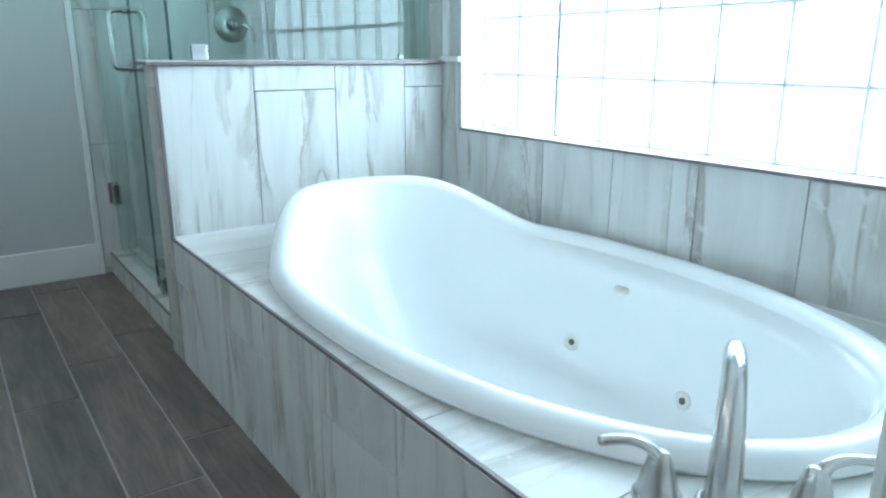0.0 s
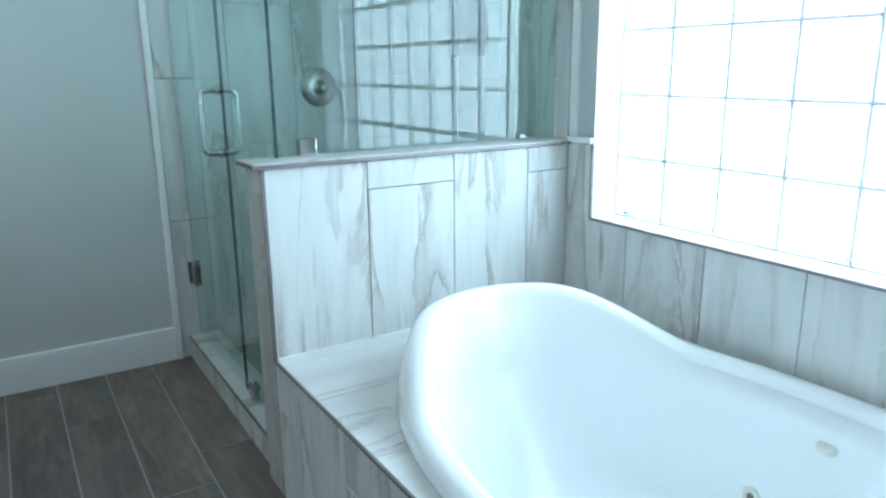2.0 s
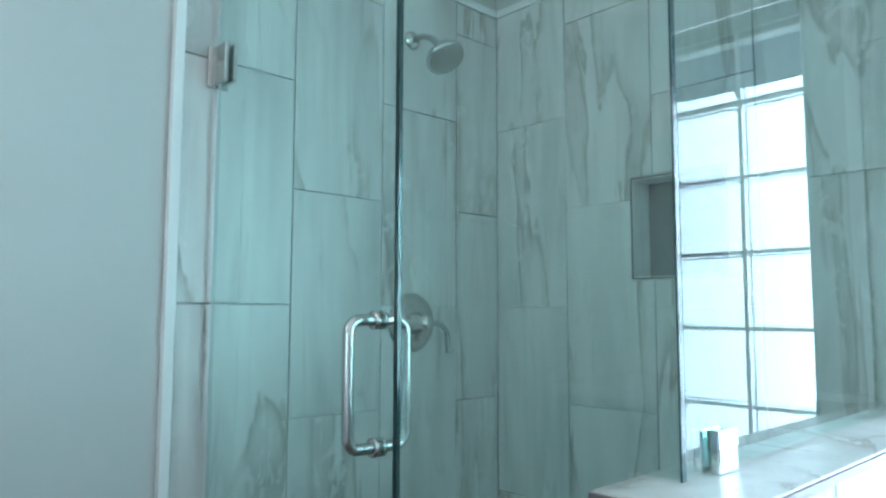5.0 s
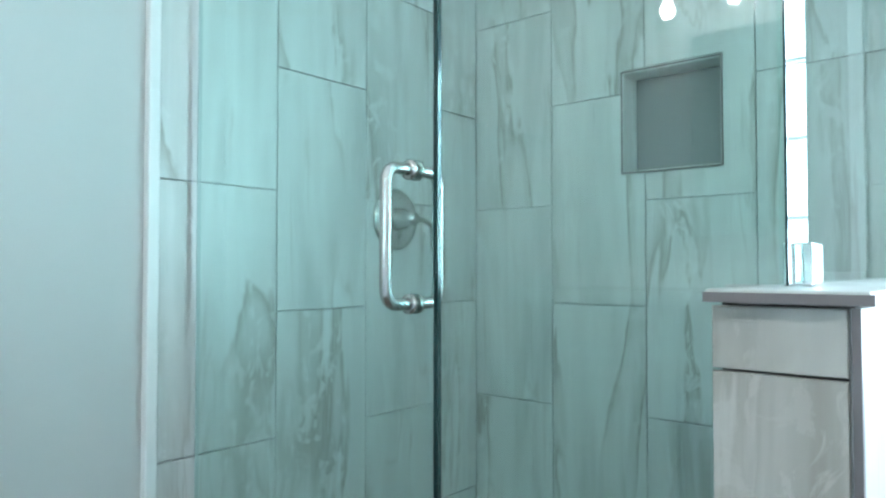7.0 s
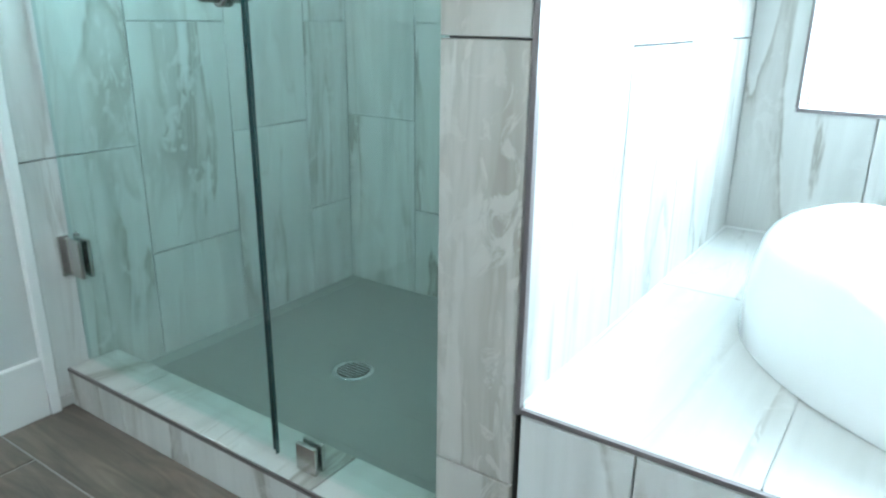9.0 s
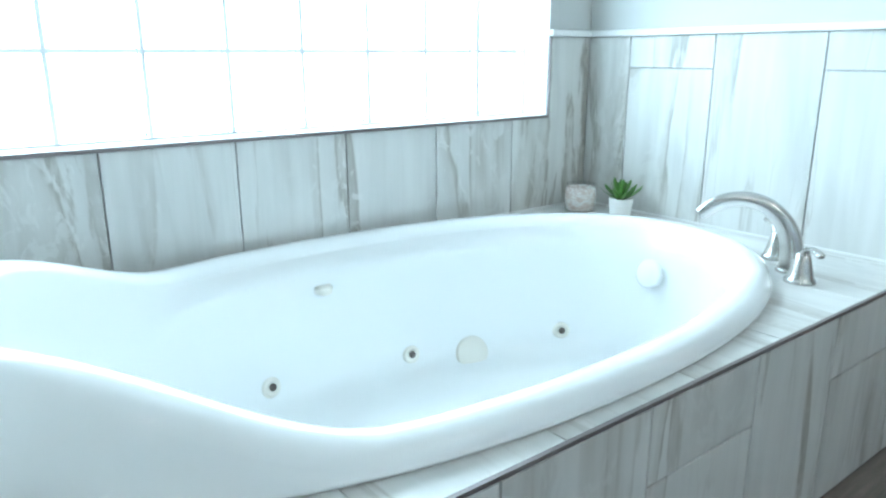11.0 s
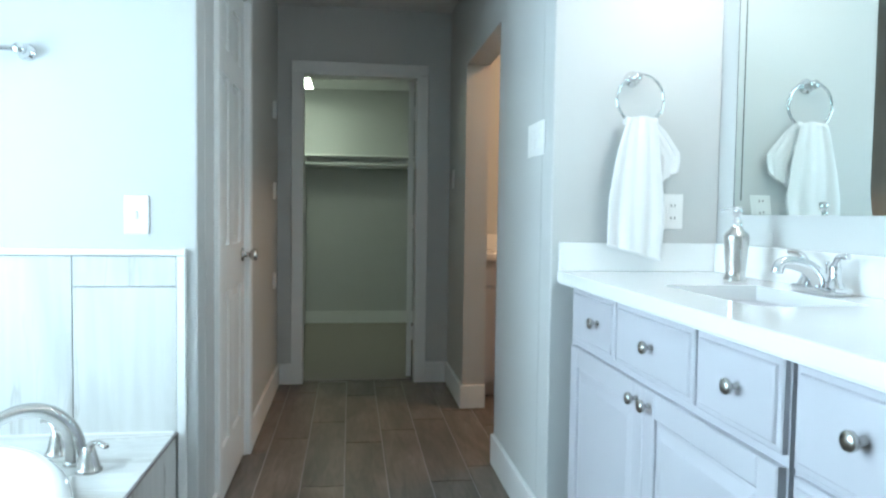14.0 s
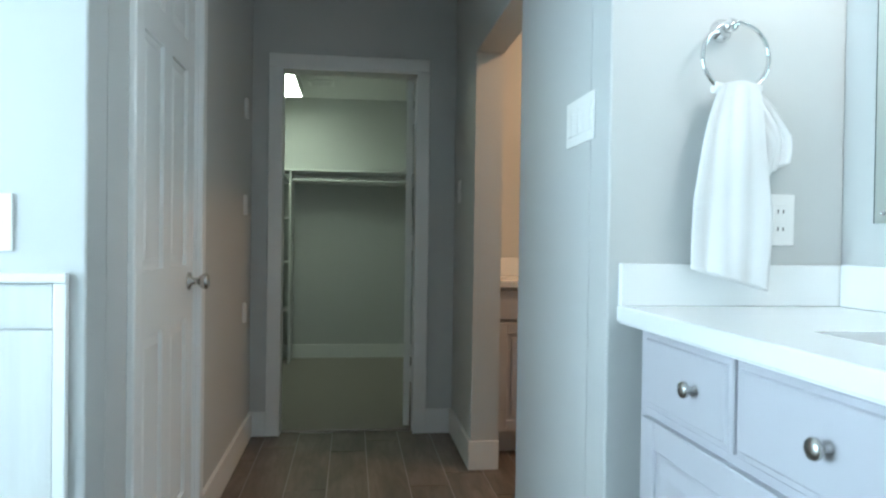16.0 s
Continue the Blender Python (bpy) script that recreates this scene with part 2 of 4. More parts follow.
M_TUB = material("white_acrylic", (0.80, 0.82, 0.82), 0.13, Coat_Weight=0.4)
M_NICKEL = brushed("brushed_nickel", (0.56, 0.55, 0.53), 0.26)
M_CHROME = material("polished_chrome", (0.75, 0.76, 0.77), 0.06, 1.0)
M_GLASS = clear_glass("shower_glass", (0.90, 0.985, 0.968), mirror=0.095)
M_GLASSBACK = clear_glass("shower_glass_inner_face", (0.90, 0.985, 0.968), mirror=0.0)
M_GLASSEDGE = material("green_glass_edge", (0.014, 0.045, 0.045), 0.1, Coat_Weight=0.5)
# paler copy of the glass edge, the bright hinge-side line put into its colour
M_PALEEDGE = material("pale_lit_glass_edge", (0.40, 0.47, 0.46), 0.3)
M_MIRROR = material("mirror", (0.80, 0.88, 0.86), 0.01, 1.0)
M_PAN = painted("grey_shower_pan", (0.34, 0.35, 0.335), 0.6, 0.5)
M_QUARTZ = material("white_quartz", (0.80, 0.81, 0.80), 0.12)
M_CAB = painted("pale_grey_cabinet_paint", (0.50, 0.50, 0.535), 0.4, 0.03)
M_PLASTIC = material("white_plastic", (0.82, 0.82, 0.80), 0.35)
M_MORTAR = painted("white_mortar", (0.82, 0.84, 0.85), 0.8, 0.3)
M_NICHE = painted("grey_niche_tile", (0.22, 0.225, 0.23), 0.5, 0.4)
M_BLOCK = material("block_glass", (0.90, 0.97, 0.98), 0.04, Transmission_Weight=1.0, IOR=1.45)
M_CREAM = material("cream_plastic", (0.76, 0.745, 0.68), 0.35)
# shade inside nozzle, drain and outlet openings, put into a dark colour
M_HOLE = material("dark_opening_shade", (0.11, 0.095, 0.085), 0.6)
M_BULB = glowing("lit_bulb", (1.0, 0.97, 0.92), 45.0)
M_TUBE = glowing("fluorescent_diffuser", (0.84, 1.0, 0.76), CLOSET_GLOW)
M_GLOBE = clear_glass("globe_glass", (0.97, 0.98, 0.98))


def carpet(name):
    m = material(name, (0.22, 0.20, 0.17), 0.95)
    n = Nodes(m)
    v = n.coords()
    f = n.noise(v, 420, 3, 0.7)
    g = n.noise(v, 7, 4)
    n.color(n.mix(g, n.ramp(f, (0.3, (0.22, 0.20, 0.18)), (0.7, (0.40, 0.37, 0.33))), (0.30, 0.275, 0.245)))
    n.bump(f, 0.9, 0.006)
    return m


def terry(name):
    m = material(name, (0.80, 0.81, 0.81), 0.95, Sheen_Weight=0.3)
    n = Nodes(m)
    n.bump(n.noise(n.coords(), 500, 3, 0.7), 0.7, 0.003)
    return m


def marbled(name):
    m = material(name, (0.7, 0.68, 0.65), 0.25)
    n = Nodes(m)
    f = n.noise(n.coords((1, 1, 2.4)), 26, 4, 0.6, 1.4)
    n.color(n.ramp(f, (0.38, (0.78, 0.77, 0.74)), (0.50, (0.55, 0.42, 0.36)), (0.56, (0.75, 0.72, 0.69)), (0.7, (0.66, 0.66, 0.64))))
    return m


def leaf_green(name):
    m = material(name, (0.07, 0.20, 0.04), 0.45)
    n = Nodes(m)
    n.color(n.mix(n.noise(n.coords(), 60, 3), (0.045, 0.16, 0.03), (0.13, 0.30, 0.06)))
    return m


M_CARPET = carpet("closet_carpet")
M_TERRY = terry("white_terry")
M_MARBLE = marbled("marbled_candle_glass")
M_LEAF = leaf_green("succulent_green")
M_SOIL = material("dark_soil", (0.03, 0.025, 0.02), 0.9)
M_WARM = glowing("warm_lit_shade", (1.0, 0.62, 0.36), WARM_GLOW)

# ==== setting ====
CEIL = 2.42
Y_SHOWER = 3.345      # shower back wall, face of the tiles
Y_PONY = 2.10         # half wall, face towards the tub
Z_DECK = 0.435
Z_CAP = 0.985
X_DECK = -1.06
WIN_Y0, WIN_Y1, WIN_Z0 = 0.192, 1.977, 0.735
BLOCK = (WIN_Y1 - WIN_Y0) / 9
WIN_Z1 = WIN_Z0 + 6 * BLOCK
NICHE = (2.572, 2.840, 1.268, 1.543)
HALL_X0, HALL_X1, HALL_Y = -2.228, -1.120, -2.395

na, nb, nc, nd = NICHE
wall_window = struct("wall_window", boxes(
    (0.010, 0.25, -0.13, 3.47, 0, WIN_Z0 - 0.008), (0.010, 0.25, -0.13, na, WIN_Z1, CEIL), (0.010, 0.25, nb, 3.47, WIN_Z1, CEIL),
    (0.010, 0.25, -0.13, WIN_Y0 - 0.002, WIN_Z0 - 0.008, WIN_Z1), (0.010, 0.25, WIN_Y1 + 0.002, na, WIN_Z0 - 0.008, WIN_Z1),
    (0.010, 0.25, nb, 3.47, WIN_Z0 - 0.008, WIN_Z1), (0.010, 0.25, na, nb, WIN_Z0 - 0.008, nc), (0.010, 0.25, na, nb, nd, CEIL),
    (0.10, 0.25, na, nb, nc, nd)), M_WALL, "painted outer wall with a glass block window", "wall")
wall_tub_end = struct("wall_tub_end", box(-1.12, 0.010, -0.13, -0.010, 0, CEIL, 0.005), M_WALL, "pale grey painted wall with tiled lower part", "wall")
wall_shower_back = struct("wall_shower_back", box(-3.0, 0.010, Y_SHOWER + 0.010, Y_SHOWER + 0.13, 0, CEIL), M_WALL, "grey painted wall running into the tiled shower", "wall")
struct("wall_vanity", box(-2.94, -2.80, -0.13, Y_SHOWER + 0.010, 0, CEIL), M_WALL, "pale grey painted wall behind the vanity", "wall")
struct("wall_towel", box(-2.80, HALL_X0, -0.13, 0.0, 0, CEIL, 0.005), M_WALL, "pale grey painted wall beside the vanity", "wall")
floor = struct("floor", box(-4.2, 0.21, -2.46, 3.47, -0.12, -0.003), M_FGROUT, "floor of dark wood-look tiles with pale grout", "floor")
struct("ceiling", box(-4.2, 0.21, -2.515, 3.47, CEIL, CEIL + 0.1), M_CEIL, "flat grey-white ceiling", "ceiling")
struct("wall_hall_doors", boxes(
    (HALL_X1, HALL_X1 + 0.11, -0.335, -0.13, 0, CEIL), (HALL_X1, HALL_X1 + 0.11, -2.395, -1.055, 0, CEIL),
    (HALL_X1, HALL_X1 + 0.11, -1.055, -0.335, 2.045, CEIL)), M_WALL, "grey hall wall with a door", "wall")
struct("wall_hall_opening", boxes(
    (HALL_X0 - 0.13, HALL_X0, -0.845, -0.13, 0, CEIL), (HALL_X0 - 0.13, HALL_X0, -2.395, -1.745, 0, CEIL),
    (HALL_X0 - 0.13, HALL_X0, -1.745, -0.845, 1.958, CEIL)), M_WALL, "grey hall wall with a plain opening", "wall")
struct("wall_hall_end", boxes(
    (-4.2, -2.02, -2.515, -2.395, 0, CEIL), (-1.27, -0.2, -2.515, -2.395, 0, CEIL), (-2.02, -1.27, -2.515, -2.395, 2.005, CEIL)), M_WALL, "grey hall wall with the closet doorway", "wall")
struct("wall_closet_back", box(-3.2, -0.2, -5.04, -4.93, 0, CEIL), M_WALL, "grey-green closet wall", "wall")
struct("wall_closet_left", box(-0.85, -0.75, -4.93, -2.515, 0, CEIL), M_WALL, "closet side wall", "wall")
struct("wall_closet_right", box(-2.85, -2.75, -4.93, -2.515, 0, CEIL), M_WALL, "closet side wall", "wall")
struct("closet_ceiling", box(-3.0, -0.7, -5.04, -2.515, 2.34, 2.44), M_CEIL, "closet ceiling", "ceiling")
struct("closet_carpet", box(-3.0, -0.7, -5.04, -2.46, -0.1, 0.004), M_CARPET, "short pile beige-grey carpet", "carpet")
struct("wall_second_vanity", boxes((-4.2, -4.1, -2.395, -0.13, 0, CEIL), (-4.2, -2.94, -0.25, -0.13, 0, CEIL)), M_WALL, "wall of the second vanity room", "wall")
struct("wall_door_room", boxes((-0.2, -0.1, -2.395, -0.13, 0, CEIL)), M_WALL, "plain wall behind the hall door", "wall")

# baseboards


def baseboard(name, pts_box):
    bm = box(*pts_box, bevel=0.004)
    struct(name, bm, M_TRIM, "white painted baseboard", "baseboard")


BH = 0.135
for i, b in enumerate((
        (-2.80, -1.0965, Y_SHOWER - 0.006, Y_SHOWER + 0.011, 0, 0.15),
        (HALL_X1 - 0.016, HALL_X1 + 0.002, -0.275, -0.0, 0, BH),
        (-1.125, -1.088, -0.012, 0.006, 0, BH),
        (HALL_X1 - 0.016, HALL_X1 + 0.002, -2.395, -1.115, 0, BH),
        (HALL_X0 - 0.002, HALL_X0 + 0.016, -0.845, 0.016, 0, BH),
        (-2.28, HALL_X0 + 0.016, -0.003, 0.016, 0, BH),
        (HALL_X0 - 0.002, HALL_X0 + 0.016, -2.395, -1.745, 0, BH),
        (HALL_X0 - 0.13, HALL_X0 + 0.016, -1.747, -1.729, 0, BH),
        (-2.22, -2.08, -2.397, -2.379, 0, BH), (-1.208, -1.10, -2.397, -2.379, 0, BH),
        (-2.75, -0.85, -4.932, -4.914, 0, 0.125))):
    baseboard("baseboard", b)

# closet doorway casing and jambs
casing = struct("door_1", boxes(
    (-2.082, -2.018, -2.397, -2.376, 0, 2.003), (-1.272, -1.208, -2.397, -2.376, 0, 2.003), (-2.082, -1.208, -2.397, -2.376, 2.003, 2.075), bevel=0.005),
    M_TRIM, "white door casing round the closet doorway", "door frame")
part("jamb", boxes((-2.022, -2.008, -2.515, -2.376, 0, 2.003), (-1.282, -1.268, -2.515, -2.376, 0, 2.003), (-2.008, -1.282, -2.515, -2.376, 1.990, 2.004)), M_TRIM, casing)
part("threshold", box(-2.0, -1.28, -2.47, -2.45, -0.003, 0.008, 0.003), M_EDGE, casing)


def panelled_leaf(name, parent, width, height, thick, both=True):
    """A six-panel leaf: x across, z up, y through; frame boards with raised panels between."""
    st, lock, top, mid = 0.105, 0.20, 0.11, 0.09
    bot = 0.20
    leaf = part(name, box(0, width, -thick / 2 + 0.012, thick / 2 - 0.012, 0, height), M_DOOR, parent)
    colx = [(st, width / 2 - mid / 2), (width / 2 + mid / 2, width - st)]
    rows = [(bot, 0.79), (0.97, 1.62), (1.72, height - top)]
    bm = bmesh.new()
    for s in (1, -1):
        y0, y1 = sorted((s * (thick / 2 - 0.012), s * thick / 2))
        add_box(bm, 0, st, y0, y1, 0, height)
        add_box(bm, width - st, width, y0, y1, 0, height)
        add_box(bm, colx[0][1], colx[1][0], y0, y1, 0, height)
        for z0, z1 in ((0, bot), (0.79, 0.97), (1.62, 1.72), (height - top, height)):
            for c in colx:
                add_box(bm, c[0], c[1], y0, y1, z0, z1)
    part("frame_boards", bm, M_DOOR, leaf)
    for c0, c1 in colx:
        for z0, z1 in rows:
            pb = bmesh.new()
            for s in (1, -1):
                a = thick / 2 - 0.012
                b = thick / 2 - 0.003
                loops = []
                for ins, yy in ((0.002, a), (0.012, a + 0.0005), (0.034, b)):
                    loops.append([pb.verts.new((x, s * yy, z)) for x, z in ((c0 + ins, z0 + ins), (c1 - ins, z0 + ins), (c1 - ins, z1 - ins), (c0 + ins, z1 - ins))])
                for la, lb in zip(loops, loops[1:]):
                    for k in range(4):
                        pb.faces.new((la[k], la[(k + 1) % 4], lb[(k + 1) % 4], lb[k]))
                pb.faces.new(loops[-1])
            part("panel", pb, M_DOOR, leaf)
    return leaf


def round_knob(parent, x, y, z, side):
    bm = lathe([(0, -0.0), (0.031, 0.0), (0.031, 0.006), (0.012, 0.012), (0.011, 0.030), (0.020, 0.040), (0.027, 0.050), (0.027, 0.062), (0.018, 0.068), (0, 0.069)], 28,
               (x, y, z), TO_Y if side > 0 else TO_NY)
    part("knob", bm, M_NICKEL, parent, "round brushed nickel knob")


# hall door, closed
hall_door = thing("hall_door", "closed white six-panel door with nickel knob", "door", (HALL_X1 + 0.030, -0.342, 0.012), -90)
leaf = panelled_leaf("leaf", hall_door, 0.706, 2.025, 0.036)
round_knob(hall_door, 0.64, -0.018, 0.912, -1)
part("latch_plate", box(0.0, 0.004, -0.022, -0.017, 0.95, 1.08), M_TRIM, hall_door)
hcas = struct("door_2", boxes(
    (HALL_X1 - 0.018, HALL_X1 + 0.002, -0.338, -0.275, 0, 2.043), (HALL_X1 - 0.018, HALL_X1 + 0.002, -1.115, -1.053, 0, 2.043),
    (HALL_X1 - 0.018, HALL_X1 + 0.002, -1.115, -0.275, 2.043, 2.11), bevel=0.005), M_TRIM, "white casing of the hall door", "door frame")
part("jamb", boxes((HALL_X1, HALL_X1 + 0.10, -0.341, -0.331, 0, 2.043), (HALL_X1, HALL_X1 + 0.10, -1.059, -1.050, 0, 2.043)), M_TRIM, hcas)

# closet door, standing open inside
closet_door = thing("closet_door", "white six-panel closet door standing open", "door", (-1.979, -2.500, 0.015), -95.0)
panelled_leaf("leaf", closet_door, 0.70, 1.98, 0.034)
for z in (0.25, 1.0, 1.72):
    part("hinge", box(-0.006, 0.010, -0.0285, -0.0175, z, z + 0.09, 0.002), M_TRIM, closet_door)

# tub deck core, half wall core, shower base
tub_deck = struct("tub_deck", boxes((X_DECK + 0.010, -1.03, 0.0, Y_PONY, 0, Z_DECK - 0.012), (X_DECK + 0.010, 0.010, 0.0, Y_PONY, -0.003, 0.012)), M_GROUT, "raised tub deck clad in streaked stone-look tiles", "tub deck")
half_wall = struct("half_wall", box(X_DECK + 0.010, 0.010, Y_PONY + 0.010, 2.225, 0, Z_CAP - 0.014), M_GROUT, "tiled half wall between tub and shower", "wall")
shower_floor = struct("shower_floor", box(-0.93, 0.0, 2.235, Y_SHOWER, -0.003, 0.03), M_PAN, "grey shower pan", "shower floor")
curb = struct("shower_curb", box(-1.030, -0.915, 2.235, Y_SHOWER, 0, 0.092), M_GROUT, "low tiled shower curb", "curb")

# window: mortar grid and glass blocks
window = struct("window_1", bmesh.new(), M_MORTAR, "glass block window with white mortar", "window")
mb = bmesh.new()
for i in range(10):
    y = WIN_Y0 + i * BLOCK
    add_box(mb, 0.109, 0.117, max(y - 0.0052, WIN_Y0), min(y + 0.0052, WIN_Y1), WIN_Z0, WIN_Z1)
for k in range(7):
    z = WIN_Z0 + k * BLOCK
    add_box(mb, 0.1095, 0.1175, WIN_Y0, WIN_Y1, max(z - 0.0052, WIN_Z0), min(z + 0.0052, WIN_Z1))
part("mortar", mb, M_MORTAR, window)
h = BLOCK / 2 - 0.003
block_mesh = mesh_of(box(-0.035, 0.035, -h, h, -h, h, 0.006, 1), "glass_block", M_BLOCK)
for i in range(9):
    for k in range(6):
        ob = new("glass_block", block_mesh)
        ob.location = (0.140, WIN_Y0 + (i + 0.5) * BLOCK, WIN_Z0 + (k + 0.5) * BLOCK)
        ob.parent = window
        ob.visible_shadow = False
part("reveal", boxes((0.0, 0.112, WIN_Y1, WIN_Y1 + 0.003, WIN_Z0, WIN_Z1), (0.0, 0.112, WIN_Y0 - 0.003, WIN_Y0, WIN_Z0, WIN_Z1), (0.0, 0.112, WIN_Y0, WIN_Y1, WIN_Z1, WIN_Z1 + 0.003)), M_TRIM, window)
part("window_sill", box(0.001, 0.112, WIN_Y0, WIN_Y1, WIN_Z0 - 0.008, WIN_Z0), M_TILE, window)

# white caps on the tiled dado, corner trim and metal edges
trim = struct("trim", boxes(
    (-1.088, 0.0, -0.010, 0.010, 0.978, 0.998), (-1.088, -1.062, -0.010, 0.008, 0.0, 0.978), (-0.014, 0.012, 0.0, WIN_Y0 - 0.003, 0.978, 0.998),
    (-0.014, 0.012, WIN_Y1 + 0.004, Y_PONY - 0.004, 0.978, 0.998), (-0.004, 0.012, Y_PONY - 0.035, Y_PONY - 0.004, 0.998, 2.17),
    (-1.096, -1.071, Y_SHOWER - 0.010, Y_SHOWER + 0.012, 0, 2.17), (-1.096, -0.004, Y_SHOWER - 0.006, Y_SHOWER + 0.012, 2.165, 2.19), (-0.006, 0.012, Y_PONY, Y_SHOWER, 2.165, 2.19), bevel=0.003),
    M_TRIM, "white painted cap and corner trim", "trim")
struct("trim", boxes(
    (-0.006, 0.004, WIN_Y0 - 0.004, WIN_Y1 + 0.004, WIN_Z0 - 0.007, WIN_Z0 + 0.002),
    (-0.006, 0.004, WIN_Y1, WIN_Y1 + 0.007, WIN_Z0 + 0.002, 0.977), (-0.006, 0.004, WIN_Y0 - 0.007, WIN_Y0, WIN_Z0 + 0.002, 0.977),
    (X_DECK - 0.003, X_DECK + 0.004, 0.003, Y_PONY - 0.004, Z_DECK - 0.006, Z_DECK + 0.001),
    (X_DECK - 0.003, X_DECK + 0.007, Y_PONY - 0.003, Y_PONY + 0.005, Z_DECK - 0.008, Z_CAP - 0.016),
    (-1.040, -1.034, 2.24, Y_SHOWER - 0.001, 0.092, 0.100), (-0.003, 0.003, na - 0.003, na, nc, nd), (-0.003, 0.003, nb, nb + 0.003, nc, nd),
    (-0.003, 0.003, na - 0.003, nb + 0.003, nd, nd + 0.003), (-0.003, 0.003, na - 0.003, nb + 0.003, nc - 0.003, nc)),
    M_EDGE, "dark bronze metal tile edge profile", "trim")
cap = struct("half_wall_cap", box(-1.082, 0.0, Y_PONY - 0.014, 2.232, Z_CAP - 0.012, Z_CAP, 0.003), M_TILE, "stone-look cap tile on the half wall", "cap")
part("edge_profile", boxes((-1.087, 0.0, Y_PONY - 0.018, Y_PONY - 0.013, Z_CAP - 0.013, Z_CAP - 0.003), (-1.087, -1.081, Y_PONY - 0.013, 2.232, Z_CAP - 0.013, Z_CAP - 0.003)), M_EDGE, cap)
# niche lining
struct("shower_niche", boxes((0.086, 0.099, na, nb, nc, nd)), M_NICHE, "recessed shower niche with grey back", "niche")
struct("shower_niche", boxes((0.002, 0.086, na, na + 0.003, nc + 0.003, nd - 0.003), (0.002, 0.086, nb - 0.003, nb, nc + 0.003, nd - 0.003), (0.002, 0.086, na, nb, nc, nc + 0.003), (0.002, 0.086, na, nb, nd - 0.003, nd)), M_TILE, "tiled sides of the shower niche", "niche")
struct("trim", boxes((-1.05, -0.004, Y_PONY - 0.004, Y_PONY + 0.002, Z_DECK, Z_DECK + 0.004), (-0.004, 0.0, 0.01, Y_PONY - 0.005, Z_DECK, Z_DECK + 0.004), (-1.05, -0.005, -0.001, 0.004, Z_DECK, Z_DECK + 0.004)), M_TRIM, "thin white caulk bead round the deck", "caulk")

# ==== bathtub ====
TX, TY, TA, TB, TN = -0.522, 1.05, 0.508, 0.888, 2.2


def tub_inside(x, y, s):
    return abs((x - TX) / (TA * s)) ** TN + abs((y - TY) / (TB * s)) ** TN < 1


CREST = 0.477


def tub_crest(y):
    """Height of the rim: low along the sides, swept up at the head end."""
    t = min(max((y - 1.44) / 0.44, 0), 1)
    return CREST + 0.130 * t * t * (3 - 2 * t)


def tub_ring(inset, drop=0.0, z_abs=None, head=0.0, lean=1.0, n=112):
    """One ring of the shell, set in from the outline; head pulls it in towards the feet, lean tips the head end inwards."""
    out = []
    for i in range(n):
        a = 2 * math.pi * i / n
        c, d = math.cos(a), math.sin(a)
        ux = math.copysign(abs(c) ** (2 / TN), c)
        uy = math.copysign(abs(d) ** (2 / TN), d)
        zc = tub_crest(TY + uy * TB)
        rise = (zc - CREST) * lean
        x = TX + ux * (TA - inset) * (1 - 0.56 * rise)
        y = TY + uy * (TB - inset) * (1 - head if uy > 0 else 1) * (1 - 0.15 * rise)
        out.append((x, y, max(zc - drop, Z_DECK + 0.010) if z_abs is None else z_abs))
    return out


TUB_WALL = ((0.086, 0.385, 0.035), (0.087, 0.34, 0.07), (0.088, 0.26, 0.12), (0.091, 0.19, 0.17), (0.098, 0.13, 0.215), (0.116, 0.085, 0.25), (0.155, 0.055, 0.28), (0.22, 0.042, 0.29), (0.36, 0.036, 0.29))
rings = [tub_ring(0.004, z_abs=Z_DECK + 0.0005, lean=0), tub_ring(0.0, z_abs=Z_DECK + 0.005, lean=0.02), tub_ring(-0.002, 0.095, lean=0.30), tub_ring(-0.001, 0.062, lean=0.50)]
for a in range(10, 181, 17):
    rings.append(tub_ring(0.038 - 0.039 * math.cos(radians(a)), 0.034 - 0.034 * math.sin(radians(a))))
rings.append(tub_ring(0.082, 0.062, head=0.015))
rings += [tub_ring(d, z_abs=z, head=hd) for d, z, hd in TUB_WALL]
bm = bmesh.new()
vr = [[bm.verts.new(p) for p in r] for r in rings]
for A, B in zip(vr, vr[1:]):
    for i in range(len(A)):
        f = bm.faces.new((A[i], A[(i + 1) % len(A)], B[(i + 1) % len(B)], B[i]))
        f.smooth = True
f = bm.faces.new(vr[-1])
f.smooth = True
tub = thing("bathtub", "glossy white oval whirlpool bathtub set in the tiled deck", "bathtub", (TX, TY, Z_DECK))


def rooted(ob, root):
    """Keep a part where it was modelled in the world while it hangs under its thing."""
    ob.matrix_parent_inverse = root.matrix_world.inverted()
    return ob


def wpart(name, bm, mat, root, label=""):
    bpy.context.view_layer.update()
    return rooted(part(name, bm, mat, root, label), root)


shell = wpart("shell", bm, M_TUB, tub)


def tub_wall(y, z):
    """Where the window-side inner wall lies at a length and height."""
    zs = [w[1] for w in TUB_WALL][::-1]
    inset = float(np.interp(z, zs, [w[0] for w in TUB_WALL][::-1]))
    hd = float(np.interp(z, zs, [w[2] for w in TUB_WALL][::-1])) if y > TY else 0.0
    q = min(abs((y - TY) / ((TB - inset) * (1 - hd))), 0.99)
    return TX + (TA - inset) * (1 - q ** TN) ** (1 / TN)


